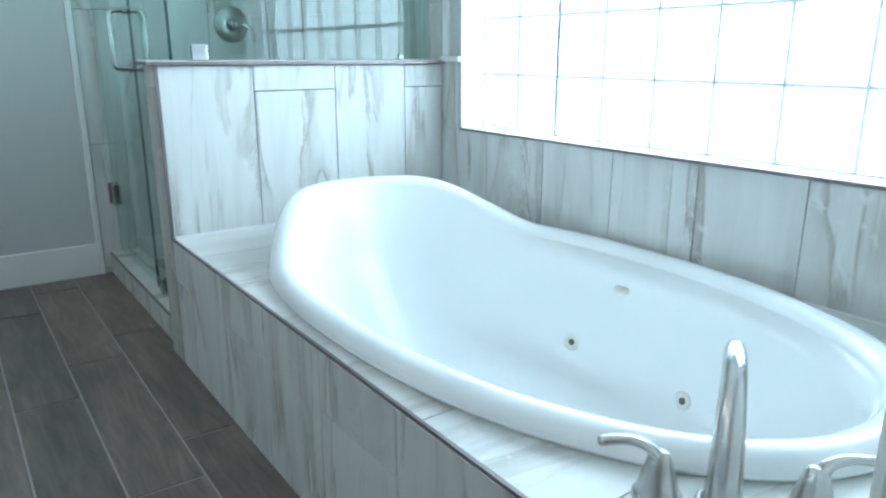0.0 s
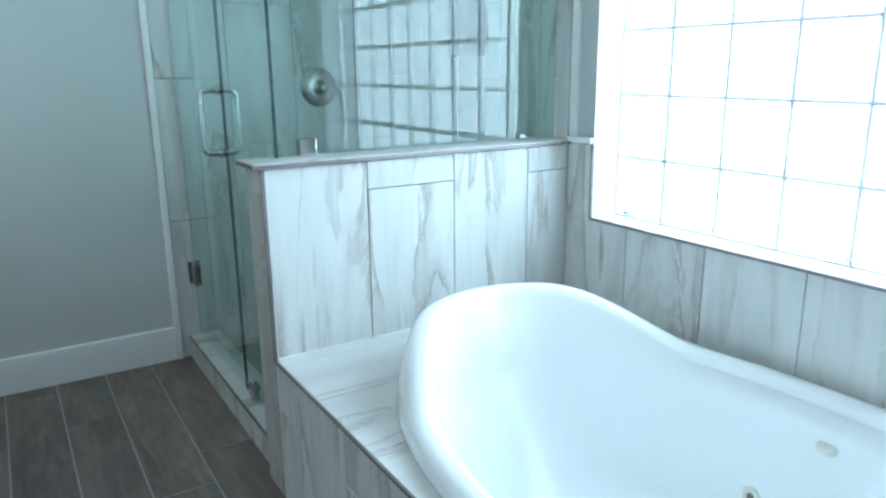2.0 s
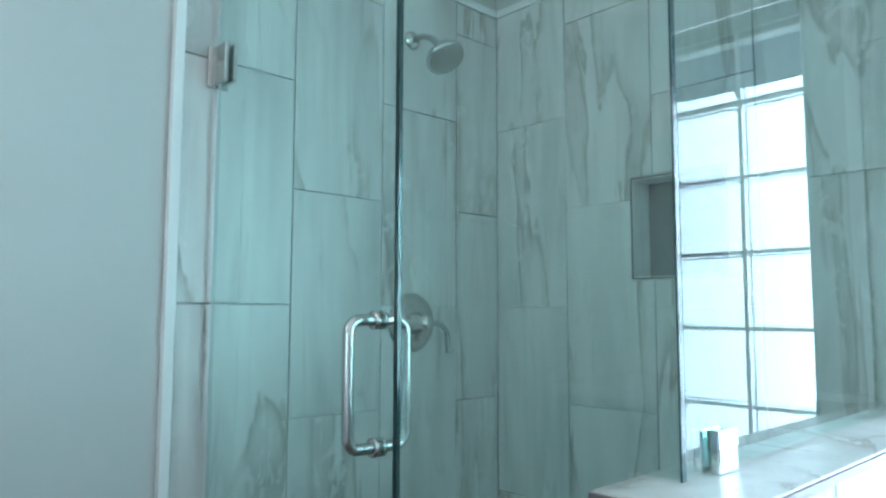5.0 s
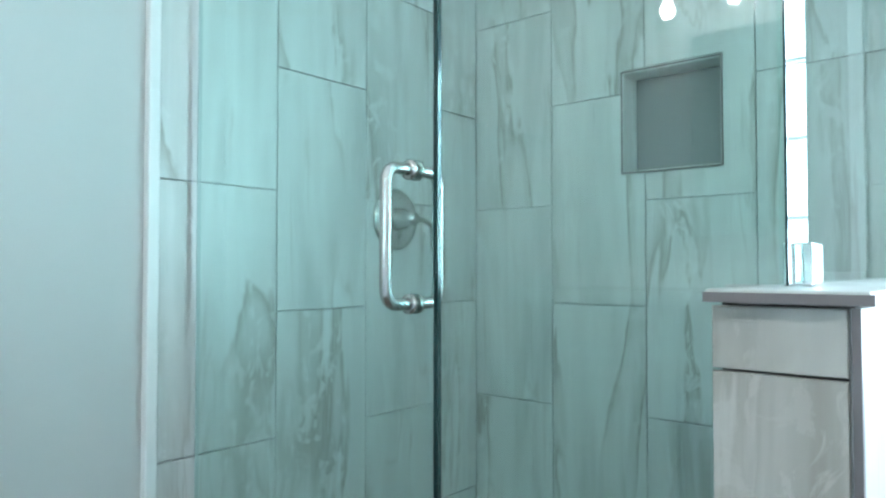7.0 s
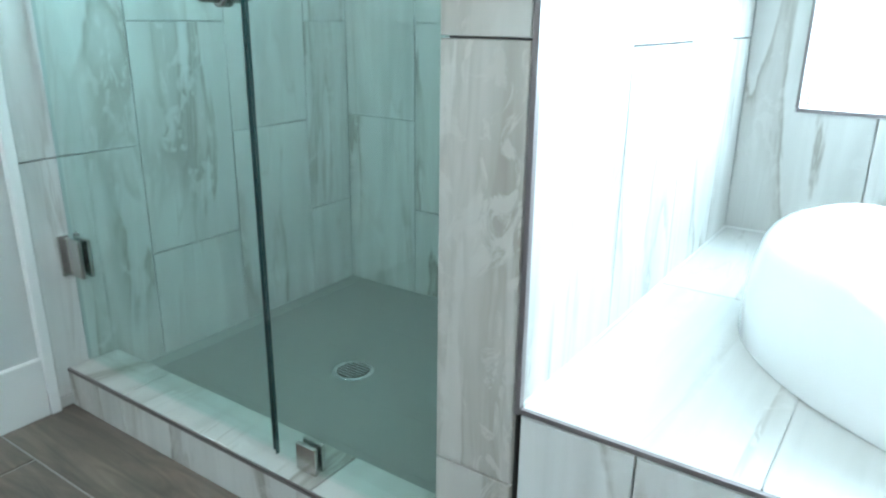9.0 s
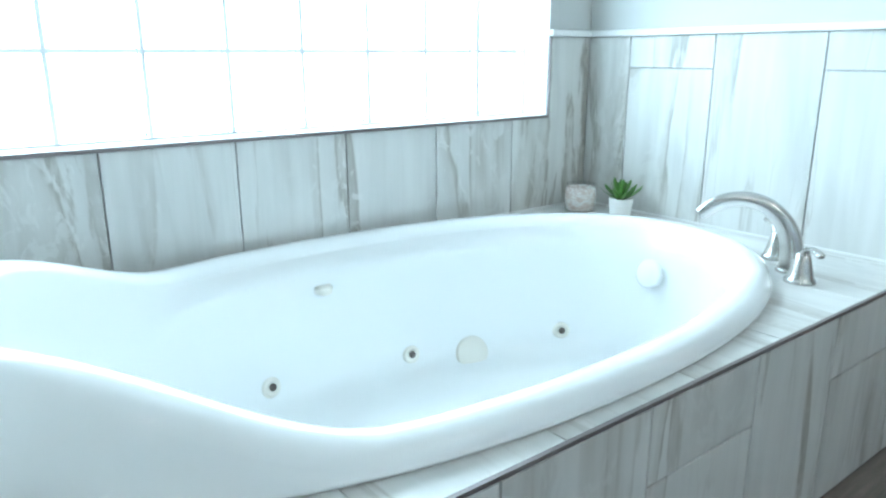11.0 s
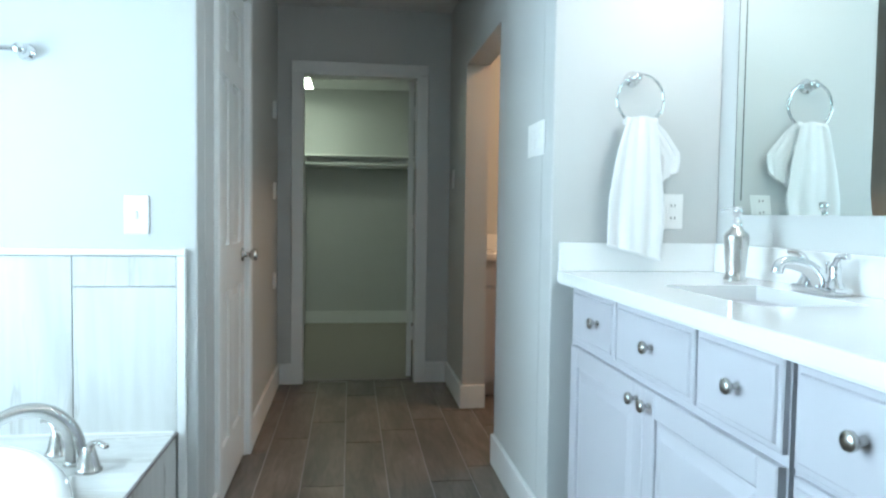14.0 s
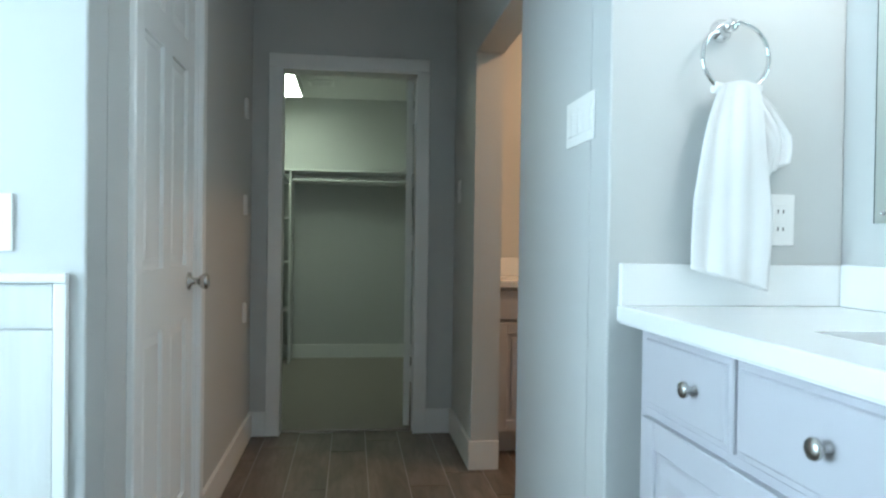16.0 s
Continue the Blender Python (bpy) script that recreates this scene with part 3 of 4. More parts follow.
def on_wall(y, z):
    """A turn that lays z of a turned piece along the inner wall's normal there."""
    p = Vector((tub_wall(y, z), y, z))
    py = Vector((tub_wall(y + 0.02, z), y + 0.02, z)) - p
    pz = Vector((tub_wall(y, z + 0.02), y, z + 0.02)) - p
    nrm = pz.cross(py).normalized()
    if nrm.x > 0:
        nrm = -nrm
    return p, nrm.to_track_quat("Z", "Y").to_matrix()


for y, z in ((1.234, 0.148), (0.823, 0.123), (0.386, 0.134)):
    p, q = on_wall(y, z)
    jet = wpart("jet", lathe([(0.026, -0.004), (0.026, 0.002), (0.022, 0.005), (0.014, 0.006), (0.012, 0.003), (0.008, 0.003), (0.007, 0.006), (0, 0.006)], 26, p, q), M_CREAM, tub, "cream plastic whirlpool jet")
    bpy.context.view_layer.update()
    rooted(part("nozzle", lathe([(0.0095, 0.0035), (0.0095, 0.0066), (0, 0.0066)], 18, p + q @ Vector((0.002, 0.001, 0)), q), M_HOLE, jet), jet)
p, q = on_wall(0.642, 0.095)
wpart("suction_cover", lathe([(0.050, -0.004), (0.050, 0.004), (0.044, 0.009), (0.014, 0.011), (0, 0.011)], 32, p, q), M_CREAM, tub, "round cream suction cover")
wpart("air_control", lathe([(0.024, -0.006), (0.024, 0.005), (0.019, 0.009), (0, 0.010)], 26, (-0.102, 1.070, 0.360), Matrix.Rotation(radians(-14), 3, "Y")), M_CREAM, tub, "cream air control knob")
wpart("overflow_plate", lathe([(0.040, -0.006), (0.040, 0.010), (0.034, 0.015), (0, 0.016)], 32, (-0.48, 0.256, 0.335), Matrix.Rotation(radians(-80), 3, "X")), M_TUB, tub, "white overflow plate")

# roman tub filler: spout and two lever handles
SP = Vector((-0.862, 0.255, Z_DECK))
AX = Vector((0.76, -0.65, 0)).normalized()
FW = Vector((0.84, 0.54, 0)).normalized()
spout = thing("tub_faucet", "brushed nickel arched tub faucet with two lever handles", "faucet", tuple(SP))
line = smooth_line([SP] + [SP + Vector((0, 0, z)) + r * FW for r, z in ((0.004, 0.055), (0.022, 0.105), (0.064, 0.148), (0.120, 0.163), (0.174, 0.150), (0.210, 0.120))], 6)
rad = [np.interp(i / (len(line) - 1), (0, 0.15, 0.5, 0.8, 1), (0.030, 0.026, 0.020, 0.017, 0.0165)) for i in range(len(line))]
wpart("arch", tube(line, rad, 20, squash=0.85, up=(FW.y, -FW.x, 0)), M_NICKEL, spout)
wpart("base_ring", lathe([(0.034, 0), (0.034, 0.006), (0.030, 0.010), (0.028, 0.010)], 30, SP), M_NICKEL, spout)


def lever(center, out):
    h = wpart("handle", lathe([(0.033, 0), (0.033, 0.006), (0.030, 0.009), (0.028, 0.012), (0.024, 0.030), (0.0185, 0.050), (0.015, 0.064), (0.008, 0.070), (0, 0.071)], 30, center), M_NICKEL, spout)
    ln = smooth_line([center + Vector((0, 0, 0.052)), center + Vector((0, 0, 0.072)) + 0.012 * out, center + Vector((0, 0, 0.083)) + 0.035 * out, center + Vector((0, 0, 0.083)) + 0.062 * out, center + Vector((0, 0, 0.079)) + 0.082 * out], 5)
    r = [float(np.interp(i / (len(ln) - 1), (0, 0.3, 0.7, 0.93, 1), (0.015, 0.010, 0.009, 0.0095, 0.005))) for i in range(len(ln))]
    bpy.context.view_layer.update()
    rooted(part("lever", tube(ln, r, 16, squash=0.7), M_NICKEL, h), h)


lever(Vector((-0.914, 0.318, Z_DECK)), -AX)
lever(Vector((-0.785, 0.178, Z_DECK)), AX)

# candle and small succulent on the deck corner
candle = thing("candle", "marbled cream and brown candle jar", "candle", (-0.100, 0.125, Z_DECK))
wpart("jar", lathe([(0, 0.0), (0.040, 0.0), (0.047, 0.006), (0.050, 0.040), (0.048, 0.066), (0.044, 0.076), (0.042, 0.076), (0.042, 0.064), (0, 0.062)], 36, (-0.100, 0.125, Z_DECK)), M_MARBLE, candle)
wpart("lid", lathe([(0.045, 0.076), (0.046, 0.080), (0.045, 0.088), (0.036, 0.090), (0, 0.090)], 36, (-0.100, 0.125, Z_DECK)), M_GLOBE, candle, "clear glass lid")
pot = thing("potted_succulent", "small green succulent in a white ceramic pot", "plant", (-0.247, 0.105, Z_DECK))
PC = Vector((-0.247, 0.105, Z_DECK))
wpart("pot", lathe([(0, 0), (0.031, 0), (0.032, 0.004), (0.0365, 0.056), (0.0365, 0.060), (0.033, 0.060), (0.032, 0.050), (0, 0.048)], 32, PC), M_PLASTIC, pot, "white tapered pot")
wpart("soil", lathe([(0.032, 0.049), (0, 0.053)], 20, PC), M_SOIL, pot)
rl = random.Random(3)
for i in range(24):
    tier = 0 if i < 11 else 1 if i < 19 else 2
    a = i * 2.399963 + rl.uniform(-0.1, 0.1)
    ln_ = (0.080, 0.066, 0.050)[tier] * rl.uniform(0.9, 1.1)
    el = radians((14, 38, 66)[tier] + rl.uniform(-6, 6))
    o = Vector((math.cos(a), math.sin(a), 0))
    s_ = Vector((-math.sin(a), math.cos(a), 0))
    bm = bmesh.new()
    prev = None
    for k in range(6):
        t_ = k / 5
        e2 = el + radians(18) * t_
        c = PC + Vector((0, 0, 0.054 + 0.006 * tier)) + o * (ln_ * t_ * math.cos(e2)) + Vector((0, 0, ln_ * t_ * math.sin(e2)))
        w_ = 0.0115 * (1 - t_) ** 0.6 * (0.6 + 1.2 * t_) + 0.0003
        up_ = Vector((0, 0, 1))
        row = [bm.verts.new(c + s_ * w_ + up_ * 0.0022 * (1 - t_)), bm.verts.new(c - up_ * 0.003 * (1 - t_)), bm.verts.new(c - s_ * w_ + up_ * 0.0022 * (1 - t_)), bm.verts.new(c + up_ * 0.0015 * (1 - t_))]
        if prev:
            for j in range(4):
                f = bm.faces.new((prev[j], prev[(j + 1) % 4], row[(j + 1) % 4], row[j]))
                f.smooth = True
        prev = row
    wpart("leaf", bm, M_LEAF, pot)

# ==== shower ====
XG = -0.990


def sheets(*rows):
    """Only the two large faces of upright panes; their edges are parts of their own."""
    bm = bmesh.new()
    for x0, x1, y0, y1, z0, z1 in rows:
        if x1 - x0 < y1 - y0:
            for k, x in enumerate((x0, x1)):
                f = bm.faces.new([bm.verts.new((x, y, z)) for y, z in ((y0, z0), (y1, z0), (y1, z1), (y0, z1))])
                f.material_index = k
        else:
            for k, y in enumerate((y0, y1)):
                f = bm.faces.new([bm.verts.new((x, y, z)) for x, z in ((x0, z0), (x1, z0), (x1, z1), (x0, z1))])
                f.material_index = k
    return bm


screen = thing("shower_door", "frameless clear glass hinged shower door", "shower door", (XG, 3.0, 0.10))
wpart("pane", sheets((XG - 0.004, XG + 0.004, 2.668, 3.325, 0.112, 1.98)), [M_GLASS, M_GLASSBACK], screen)
wpart("pane_edge", boxes((XG - 0.0042, XG + 0.0042, 2.6655, 2.6685, 0.112, 1.98)), M_GLASSEDGE, screen, "green polished glass edge")
wpart("hinge_pane_edge", box(XG - 0.0042, XG + 0.0042, 3.3245, 3.3265, 0.112, 1.98), M_PALEEDGE, screen, "hinge-side glass edge, coloured paler as if lit")
for z in (0.335, 1.70):
    h = wpart("hinge", boxes((XG - 0.016, XG - 0.005, 3.272, 3.334, z, z + 0.092), (XG + 0.005, XG + 0.016, 3.272, 3.334, z, z + 0.092), bevel=0.003), M_NICKEL, screen, "brushed nickel glass hinge")
    bpy.context.view_layer.update()
    rooted(part("wall_plate", box(XG - 0.026, XG + 0.026, 3.3345, 3.3435, z - 0.003, z + 0.095, 0.002), M_NICKEL, h), h)
bm = bmesh.new()
loop = []
for cx, cz, a0 in ((XG - 0.038, 0.973, 180), (XG + 0.038, 0.973, 270), (XG + 0.038, 1.136, 0), (XG - 0.038, 1.136, 90)):
    for k in range(7):
        a = radians(a0 + 15 * k)
        loop.append((cx + 0.022 * math.cos(a), 2.714, cz + 0.022 * math.sin(a)))
wpart("handle", tube(loop, 0.0095, 14, closed=True, up=(0, 1, 0)), M_NICKEL, screen, "brushed nickel pull handle through the glass")
for z in (0.951, 1.158):
    for sx in (-1, 1):
        wpart("handle_collar", lathe([(0.0095, 0), (0.016, 0), (0.016, 0.006), (0.0095, 0.007)], 22, (XG + sx * 0.005, 2.714, z), TO_X if sx > 0 else TO_NX), M_NICKEL, screen)
fixed = thing("shower_screen", "fixed clear glass shower panels meeting at a corner", "shower screen", (XG, 2.4, 0.10))
wpart("pane", sheets((XG - 0.004, XG + 0.004, 2.242, 2.660, 0.104, 1.98), (XG - 0.004, XG + 0.004, 2.177, 2.2419, Z_CAP + 0.003, 1.98)), [M_GLASS, M_GLASSBACK], fixed)
wpart("pane", sheets((XG + 0.006, -0.002, 2.178, 2.186, Z_CAP + 0.003, 1.98)), [M_GLASS, M_GLASSBACK], fixed)
wpart("pane_edge", boxes((XG - 0.0042, XG + 0.0042, 2.6598, 2.6625, 0.104, 1.98), (XG - 0.0045, XG + 0.0045, 2.1745, 2.1772, Z_CAP + 0.002, 1.98)), M_GLASSEDGE, fixed, "green polished glass edge")
wpart("clamp", boxes((XG - 0.014, XG - 0.005, 2.545, 2.595, 0.104, 0.162), (XG + 0.005, XG + 0.014, 2.545, 2.595, 0.104, 0.162), bevel=0.002), M_NICKEL, fixed, "square nickel glass clamp")
wpart("clamp", boxes((-0.925, -0.875, 2.166, 2.1775, Z_CAP, Z_CAP + 0.050), (-0.925, -0.875, 2.1865, 2.198, Z_CAP, Z_CAP + 0.050), bevel=0.002), M_CHROME, fixed, "square chrome glass clamp")
wpart("clamp", boxes((-0.150, -0.125, 2.170, 2.1775, Z_CAP, Z_CAP + 0.020), (-0.150, -0.125, 2.1865, 2.194, Z_CAP, Z_CAP + 0.020), bevel=0.003), M_NICKEL, fixed)

valve = thing("shower_valve", "round brushed nickel shower valve with lever", "shower valve", (-0.375, Y_SHOWER, 1.142))
wpart("escutcheon", lathe([(0.086, 0), (0.086, 0.004), (0.080, 0.010), (0.034, 0.013), (0.032, 0.013)], 44, (-0.375, Y_SHOWER, 1.142), TO_NY), M_NICKEL, valve)
wpart("stem", lathe([(0.033, 0.012), (0.030, 0.030), (0.020, 0.052), (0.019, 0.075), (0.015, 0.080), (0, 0.081)], 28, (-0.375, Y_SHOWER, 1.142), TO_NY), M_NICKEL, valve)
wpart("lever", tube(smooth_line([(-0.375, Y_SHOWER - 0.070, 1.142), (-0.330, Y_SHOWER - 0.072, 1.138), (-0.303, Y_SHOWER - 0.074, 1.118), (-0.298, Y_SHOWER - 0.075, 1.080), (-0.297, Y_SHOWER - 0.075, 1.055)], 5), 0.0075, 14), M_NICKEL, valve)
head = thing("overhead_shower", "brushed nickel round shower head on a curved arm", "shower head", (-0.378, Y_SHOWER, 1.985))
wpart("flange", lathe([(0.028, 0), (0.028, 0.004), (0.014, 0.014), (0.010, 0.014)], 26, (-0.378, Y_SHOWER, 1.985), TO_NY), M_NICKEL, head)
wpart("arm", tube(smooth_line([(-0.378, Y_SHOWER, 1.985), (-0.378, 3.30, 1.985), (-0.378, 3.255, 1.965), (-0.378, 3.225, 1.93)], 6), 0.0095, 14), M_NICKEL, head)
wpart("spray_head", lathe([(0.010, -0.008), (0.014, 0.0), (0.022, 0.012), (0.052, 0.030), (0.058, 0.042), (0.056, 0.050), (0.050, 0.052), (0, 0.051)], 36, (-0.378, 3.225, 1.93),
                          Vector((0.0, -0.55, -0.8)).to_track_quat("Z", "Y").to_matrix()), M_NICKEL, head)
drain = thing("shower_drain", "round chrome shower drain grate", "drain", (-0.545, 2.862, 0.03))
wpart("ring", lathe([(0.057, 0.0), (0.057, 0.003), (0.047, 0.0045), (0.043, 0.002)], 36, (-0.545, 2.862, 0.030)), M_CHROME, drain)
wpart("plate", lathe([(0.043, 0.0012), (0, 0.0012)], 30, (-0.545, 2.862, 0.030)), M_HOLE, drain)
for k in range(7):
    x = -0.033 + 0.011 * k
    l_ = math.sqrt(0.043 ** 2 - x ** 2) - 0.003
    wpart("bar", box(-0.545 + x - 0.003, -0.545 + x + 0.003, 2.862 - l_, 2.862 + l_, 0.0312, 0.0335), M_CHROME, drain)


def towel_bar(p0, p1, out, label):
    """A bar between two round wall posts; out points away from the wall."""
    p0, p1, o = Vector(p0), Vector(p1), Vector(out)
    t = thing("towel_bar", label, "towel bar", tuple(p0))
    q = o.to_track_quat("Z", "Y").to_matrix()
    wpart("bar", tube([p0 + o * 0.055, p1 + o * 0.055], 0.008, 16), M_CHROME, t)
    for p in (p0, p1):
        wpart("post", lathe([(0.026, 0), (0.026, 0.006), (0.020, 0.010), (0.011, 0.022), (0.011, 0.046), (0.016, 0.052), (0.016, 0.062), (0.010, 0.067), (0, 0.068)], 28, p, q), M_CHROME, t)


towel_bar((-0.217, -0.010, 1.57), (-0.642, -0.010, 1.57), (0, 1, 0), "empty polished chrome towel bar on the wall")
towel_bar((-1.70, Y_SHOWER + 0.010, 1.458), (-2.31, Y_SHOWER + 0.010, 1.458), (0, -1, 0), "empty chrome towel bar on the grey wall")


def wall_plate(name, label, category, center, q, gangs, kind_):
    """A switch or outlet plate lying on a wall; q turns its z away from the wall."""
    t = thing(name, label, category, center)
    m = Matrix.Translation(center) @ q.to_4x4()
    w = 0.036 + 0.023 * (gangs - 1)

    def put(nm, bm, mat):
        bmesh.ops.transform(bm, matrix=m, verts=bm.verts)
        return wpart(nm, bm, mat, t)

    put("plate", box(-w, w, -0.059, 0.059, 0, 0.006, 0.003), M_PLASTIC)
    for g in range(gangs):
        cx = 0.046 * g - 0.023 * (gangs - 1)
        if kind_ == "switch":
            put("toggle", box(cx - 0.0045, cx + 0.0045, -0.012, 0.010, 0.004, 0.014, 0.002), M_PLASTIC)
        elif kind_ == "rocker":
            put("rocker", box(cx - 0.016, cx + 0.016, -0.033, 0.033, 0.004, 0.0085, 0.002), M_PLASTIC)
        else:
            put("outlet_face", box(cx - 0.0165, cx + 0.0165, -0.034, 0.034, 0.004, 0.0075, 0.002), M_PLASTIC)
            for yy in (-0.020, 0.020):
                put("slot", boxes((cx - 0.008, cx - 0.005, yy - 0.005, yy + 0.004, 0.006, 0.0081), (cx + 0.005, cx + 0.008, yy - 0.005, yy + 0.004, 0.006, 0.0081)), M_HOLE)


Q_N = Vector((0, 1, 0)).to_track_quat("Z", "Y").to_matrix()
Q_E = Vector((1, 0, 0)).to_track_quat("Z", "Y").to_matrix()
wall_plate("light_switch", "white single toggle light switch plate", "switch", (-0.944, -0.010, 1.10), Q_N, 1, "switch")
wall_plate("light_switch", "wide white switch plate with four rockers", "switch", (HALL_X0, -0.200, 1.380), Q_E, 4, "rocker")
wall_plate("light_switch", "white switch plate near the closet", "switch", (HALL_X0, -2.20, 1.335), Q_E, 1, "switch")
wall_plate("power_outlet", "white wall outlet partly behind the towel", "outlet", (-2.638, 0.0, 1.133), Q_N, 1, "outlet")

# ==== vanity ====
XF = -2.290     # cabinet face


def stepped(rect, steps):
    """A front with a moulded edge: rows of inset from the rect and height over the cabinet face."""
    y0, y1, z0, z1 = rect
    bm = bmesh.new()
    loops = [[bm.verts.new((XF + x, y, z)) for y, z in ((y0 + i, z0 + i), (y1 - i, z0 + i), (y1 - i, z1 - i), (y0 + i, z1 - i))] for i, x in steps]
    for la, lb in zip(loops, loops[1:]):
        for k in range(4):
            bm.faces.new((la[k], la[(k + 1) % 4], lb[(k + 1) % 4], lb[k]))
    bm.faces.new(loops[-1])
    bm.faces.new(loops[0][::-1])
    return bm


def shaped_front(root, name, y0, y1, z0, z1, raised, label=""):
    """A drawer or door front: slab with a moulded edge, and for doors a raised panel between stiles and rails."""
    if not raised:
        return wpart(name, stepped((y0, y1, z0, z1), ((0, 0.0005), (0, 0.010), (0.003, 0.013), (0.012, 0.0135), (0.015, 0.018), (0.018, 0.019))), M_CAB, root, label)
    s = 0.058
    fr = wpart(name, box(XF, XF + 0.011, y0 + 0.001, y1 - 0.001, z0 + 0.001, z1 - 0.001), M_CAB, root, label)
    bpy.context.view_layer.update()
    for nm, r in (("stile", (y0, y0 + s, z0, z1)), ("stile", (y1 - s, y1, z0, z1)), ("rail", (y0 + s, y1 - s, z0, z0 + s)), ("rail", (y0 + s, y1 - s, z1 - s, z1))):
        rooted(part(nm, stepped(r, ((0, 0.010), (0, 0.0165), (0.003, 0.019))), M_CAB, fr), fr)
    rooted(part("panel", stepped((y0 + s, y1 - s, z0 + s, z1 - s), ((0.004, 0.011), (0.012, 0.0115), (0.038, 0.0180))), M_CAB, fr), fr)
    return fr


def cab_knob(front, y, z):
    bpy.context.view_layer.update()
    rooted(part("knob", lathe([(0.008, 0), (0.007, 0.004), (0.0055, 0.010), (0.0075, 0.014), (0.0145, 0.019), (0.0155, 0.024), (0.0135, 0.028), (0, 0.0285)], 24, (XF + 0.019, y, z), TO_X), M_NICKEL, front, "round brushed nickel knob"), front)


def cabinet_body(label, y0, y1):
    t = thing("vanity_cabinet", label, "cabinet", (-2.5, (y0 + y1) / 2, 0), group="vanity cabinets")
    wpart("body", boxes((-2.795, XF, y0, y1, 0.10, 0.895)), M_CAB, t)
    wpart("toe_kick", box(-2.795, XF - 0.07, y0 + 0.002, y1 - 0.002, 0.0, 0.10), M_CAB, t)
    return t


def sink_base(y0, y1):
    t = cabinet_body("pale grey painted sink base with drawers and panelled doors", y0, y1)
    w = y1 - y0
    a, b = y0 + 0.395 * w / 1.123, y0 + 0.828 * w / 1.123
    for u0, u1, k in ((y0 + 0.045, a - 0.006, 0.288), (a + 0.006, b - 0.006, 0.645), (b + 0.006, y1 - 0.004, 1.008)):
        f_ = shaped_front(t, "drawer_front", u0, u1, 0.732, 0.890, False)
        cab_knob(f_, y0 + k * w / 1.123 - 0.012, 0.815)
    m = y0 + 0.595 * w / 1.123
    d1 = shaped_front(t, "door", y0 + 0.045, m - 0.002, 0.125, 0.712, True)
    cab_knob(d1, m - 0.036, 0.678)
    d2 = shaped_front(t, "door", m + 0.002, y1 - 0.004, 0.125, 0.712, True)
    cab_knob(d2, m + 0.036, 0.678)
    return t


def drawer_base(y0, y1):
    t = cabinet_body("pale grey painted drawer base with nickel knobs", y0, y1)
    for z0, z1 in ((0.722, 0.890), (0.435, 0.710), (0.125, 0.423)):
        f_ = shaped_front(t, "drawer_front", y0 + 0.012, y1 - 0.012, z0, z1, False)
        cab_knob(f_, (y0 + y1) / 2 - 0.06, (z0 + z1) / 2 + 0.012)


sink_base(0.055, 1.182)
drawer_base(1.199, 1.66)
sink_base(1.677, 2.80)
drawer_base(2.817, 3.33)

SX0, SX1, SY0, SY1 = -2.665, -2.405, 0.46, 0.88
top = thing("vanity_counter", "long white quartz vanity counter with low splash", "countertop", (-2.5, 1.6, 0.895))
bm = bmesh.new()
gx, gy = (-2.80, SX0, SX1, -2.2580), (0.001, SY0, SY1, 3.344)
gv = [[bm.verts.new((x, y, 0.935)) for y in gy] for x in gx]
for i in range(3):
    for j in range(3):
        if (i, j) != (1, 1):
            bm.faces.new((gv[i][j], gv[i + 1][j], gv[i + 1][j + 1], gv[i][j + 1]))
low = bmesh.ops.extrude_face_region(bm, geom=list(bm.faces))
for v in low["geom"]:
    if isinstance(v, bmesh.types.BMVert):
        v.co.z -= 0.0395
wpart("slab", bm, M_QUARTZ, top)
wpart("edge_strip", box(-2.2580, -2.2505, 0.001, 3.344, 0.9000, 0.9352, 0.003), M_QUARTZ, top)
wpart("back_splash", box(-2.799, -2.780, 0.0205, 3.344, 0.9352, 1.032, 0.002), M_QUARTZ, top)
wpart("side_splash", box(-2.799, -2.2535, 0.001, 0.020, 0.9352, 1.030, 0.002), M_QUARTZ, top)
bm = bmesh.new()
loops = []
for ins, z, r in ((-0.006, 0.8955, 0.03), (0.006, 0.88, 0.04), (0.020, 0.80, 0.05), (0.045, 0.775, 0.06), (0.10, 0.768, 0.05)):
    pts = []
    x0, x1, y0, y1 = SX0 + ins, SX1 - ins, SY0 + ins, SY1 - ins
    for cx, cy, a0 in ((x1 - r, y1 - r, 0), (x0 + r, y1 - r, 90), (x0 + r, y0 + r, 180), (x1 - r, y0 + r, 270)):
        for k in range(6):
            a = radians(a0 + 18 * k)
            pts.append(bm.verts.new((cx + r * math.cos(a), cy + r * math.sin(a), z)))
    loops.append(pts)
for A, B in zip(loops, loops[1:]):
    for i in range(len(A)):
        f = bm.faces.new((A[i], A[(i + 1) % len(A)], B[(i + 1) % len(A)], B[i]))
        f.smooth = True
bm.faces.new(loops[-1])
sink = thing("sink", "white rectangular undermount sink basin", "sink", (-2.525, 0.685, 0.76))
wpart("basin", bm, M_TUB, sink)
wpart("drain", lathe([(0.022, 0), (0.022, 0.003), (0.012, 0.001), (0, 0.001)], 22, (-2.525, 0.685, 0.7685)), M_CHROME, sink)

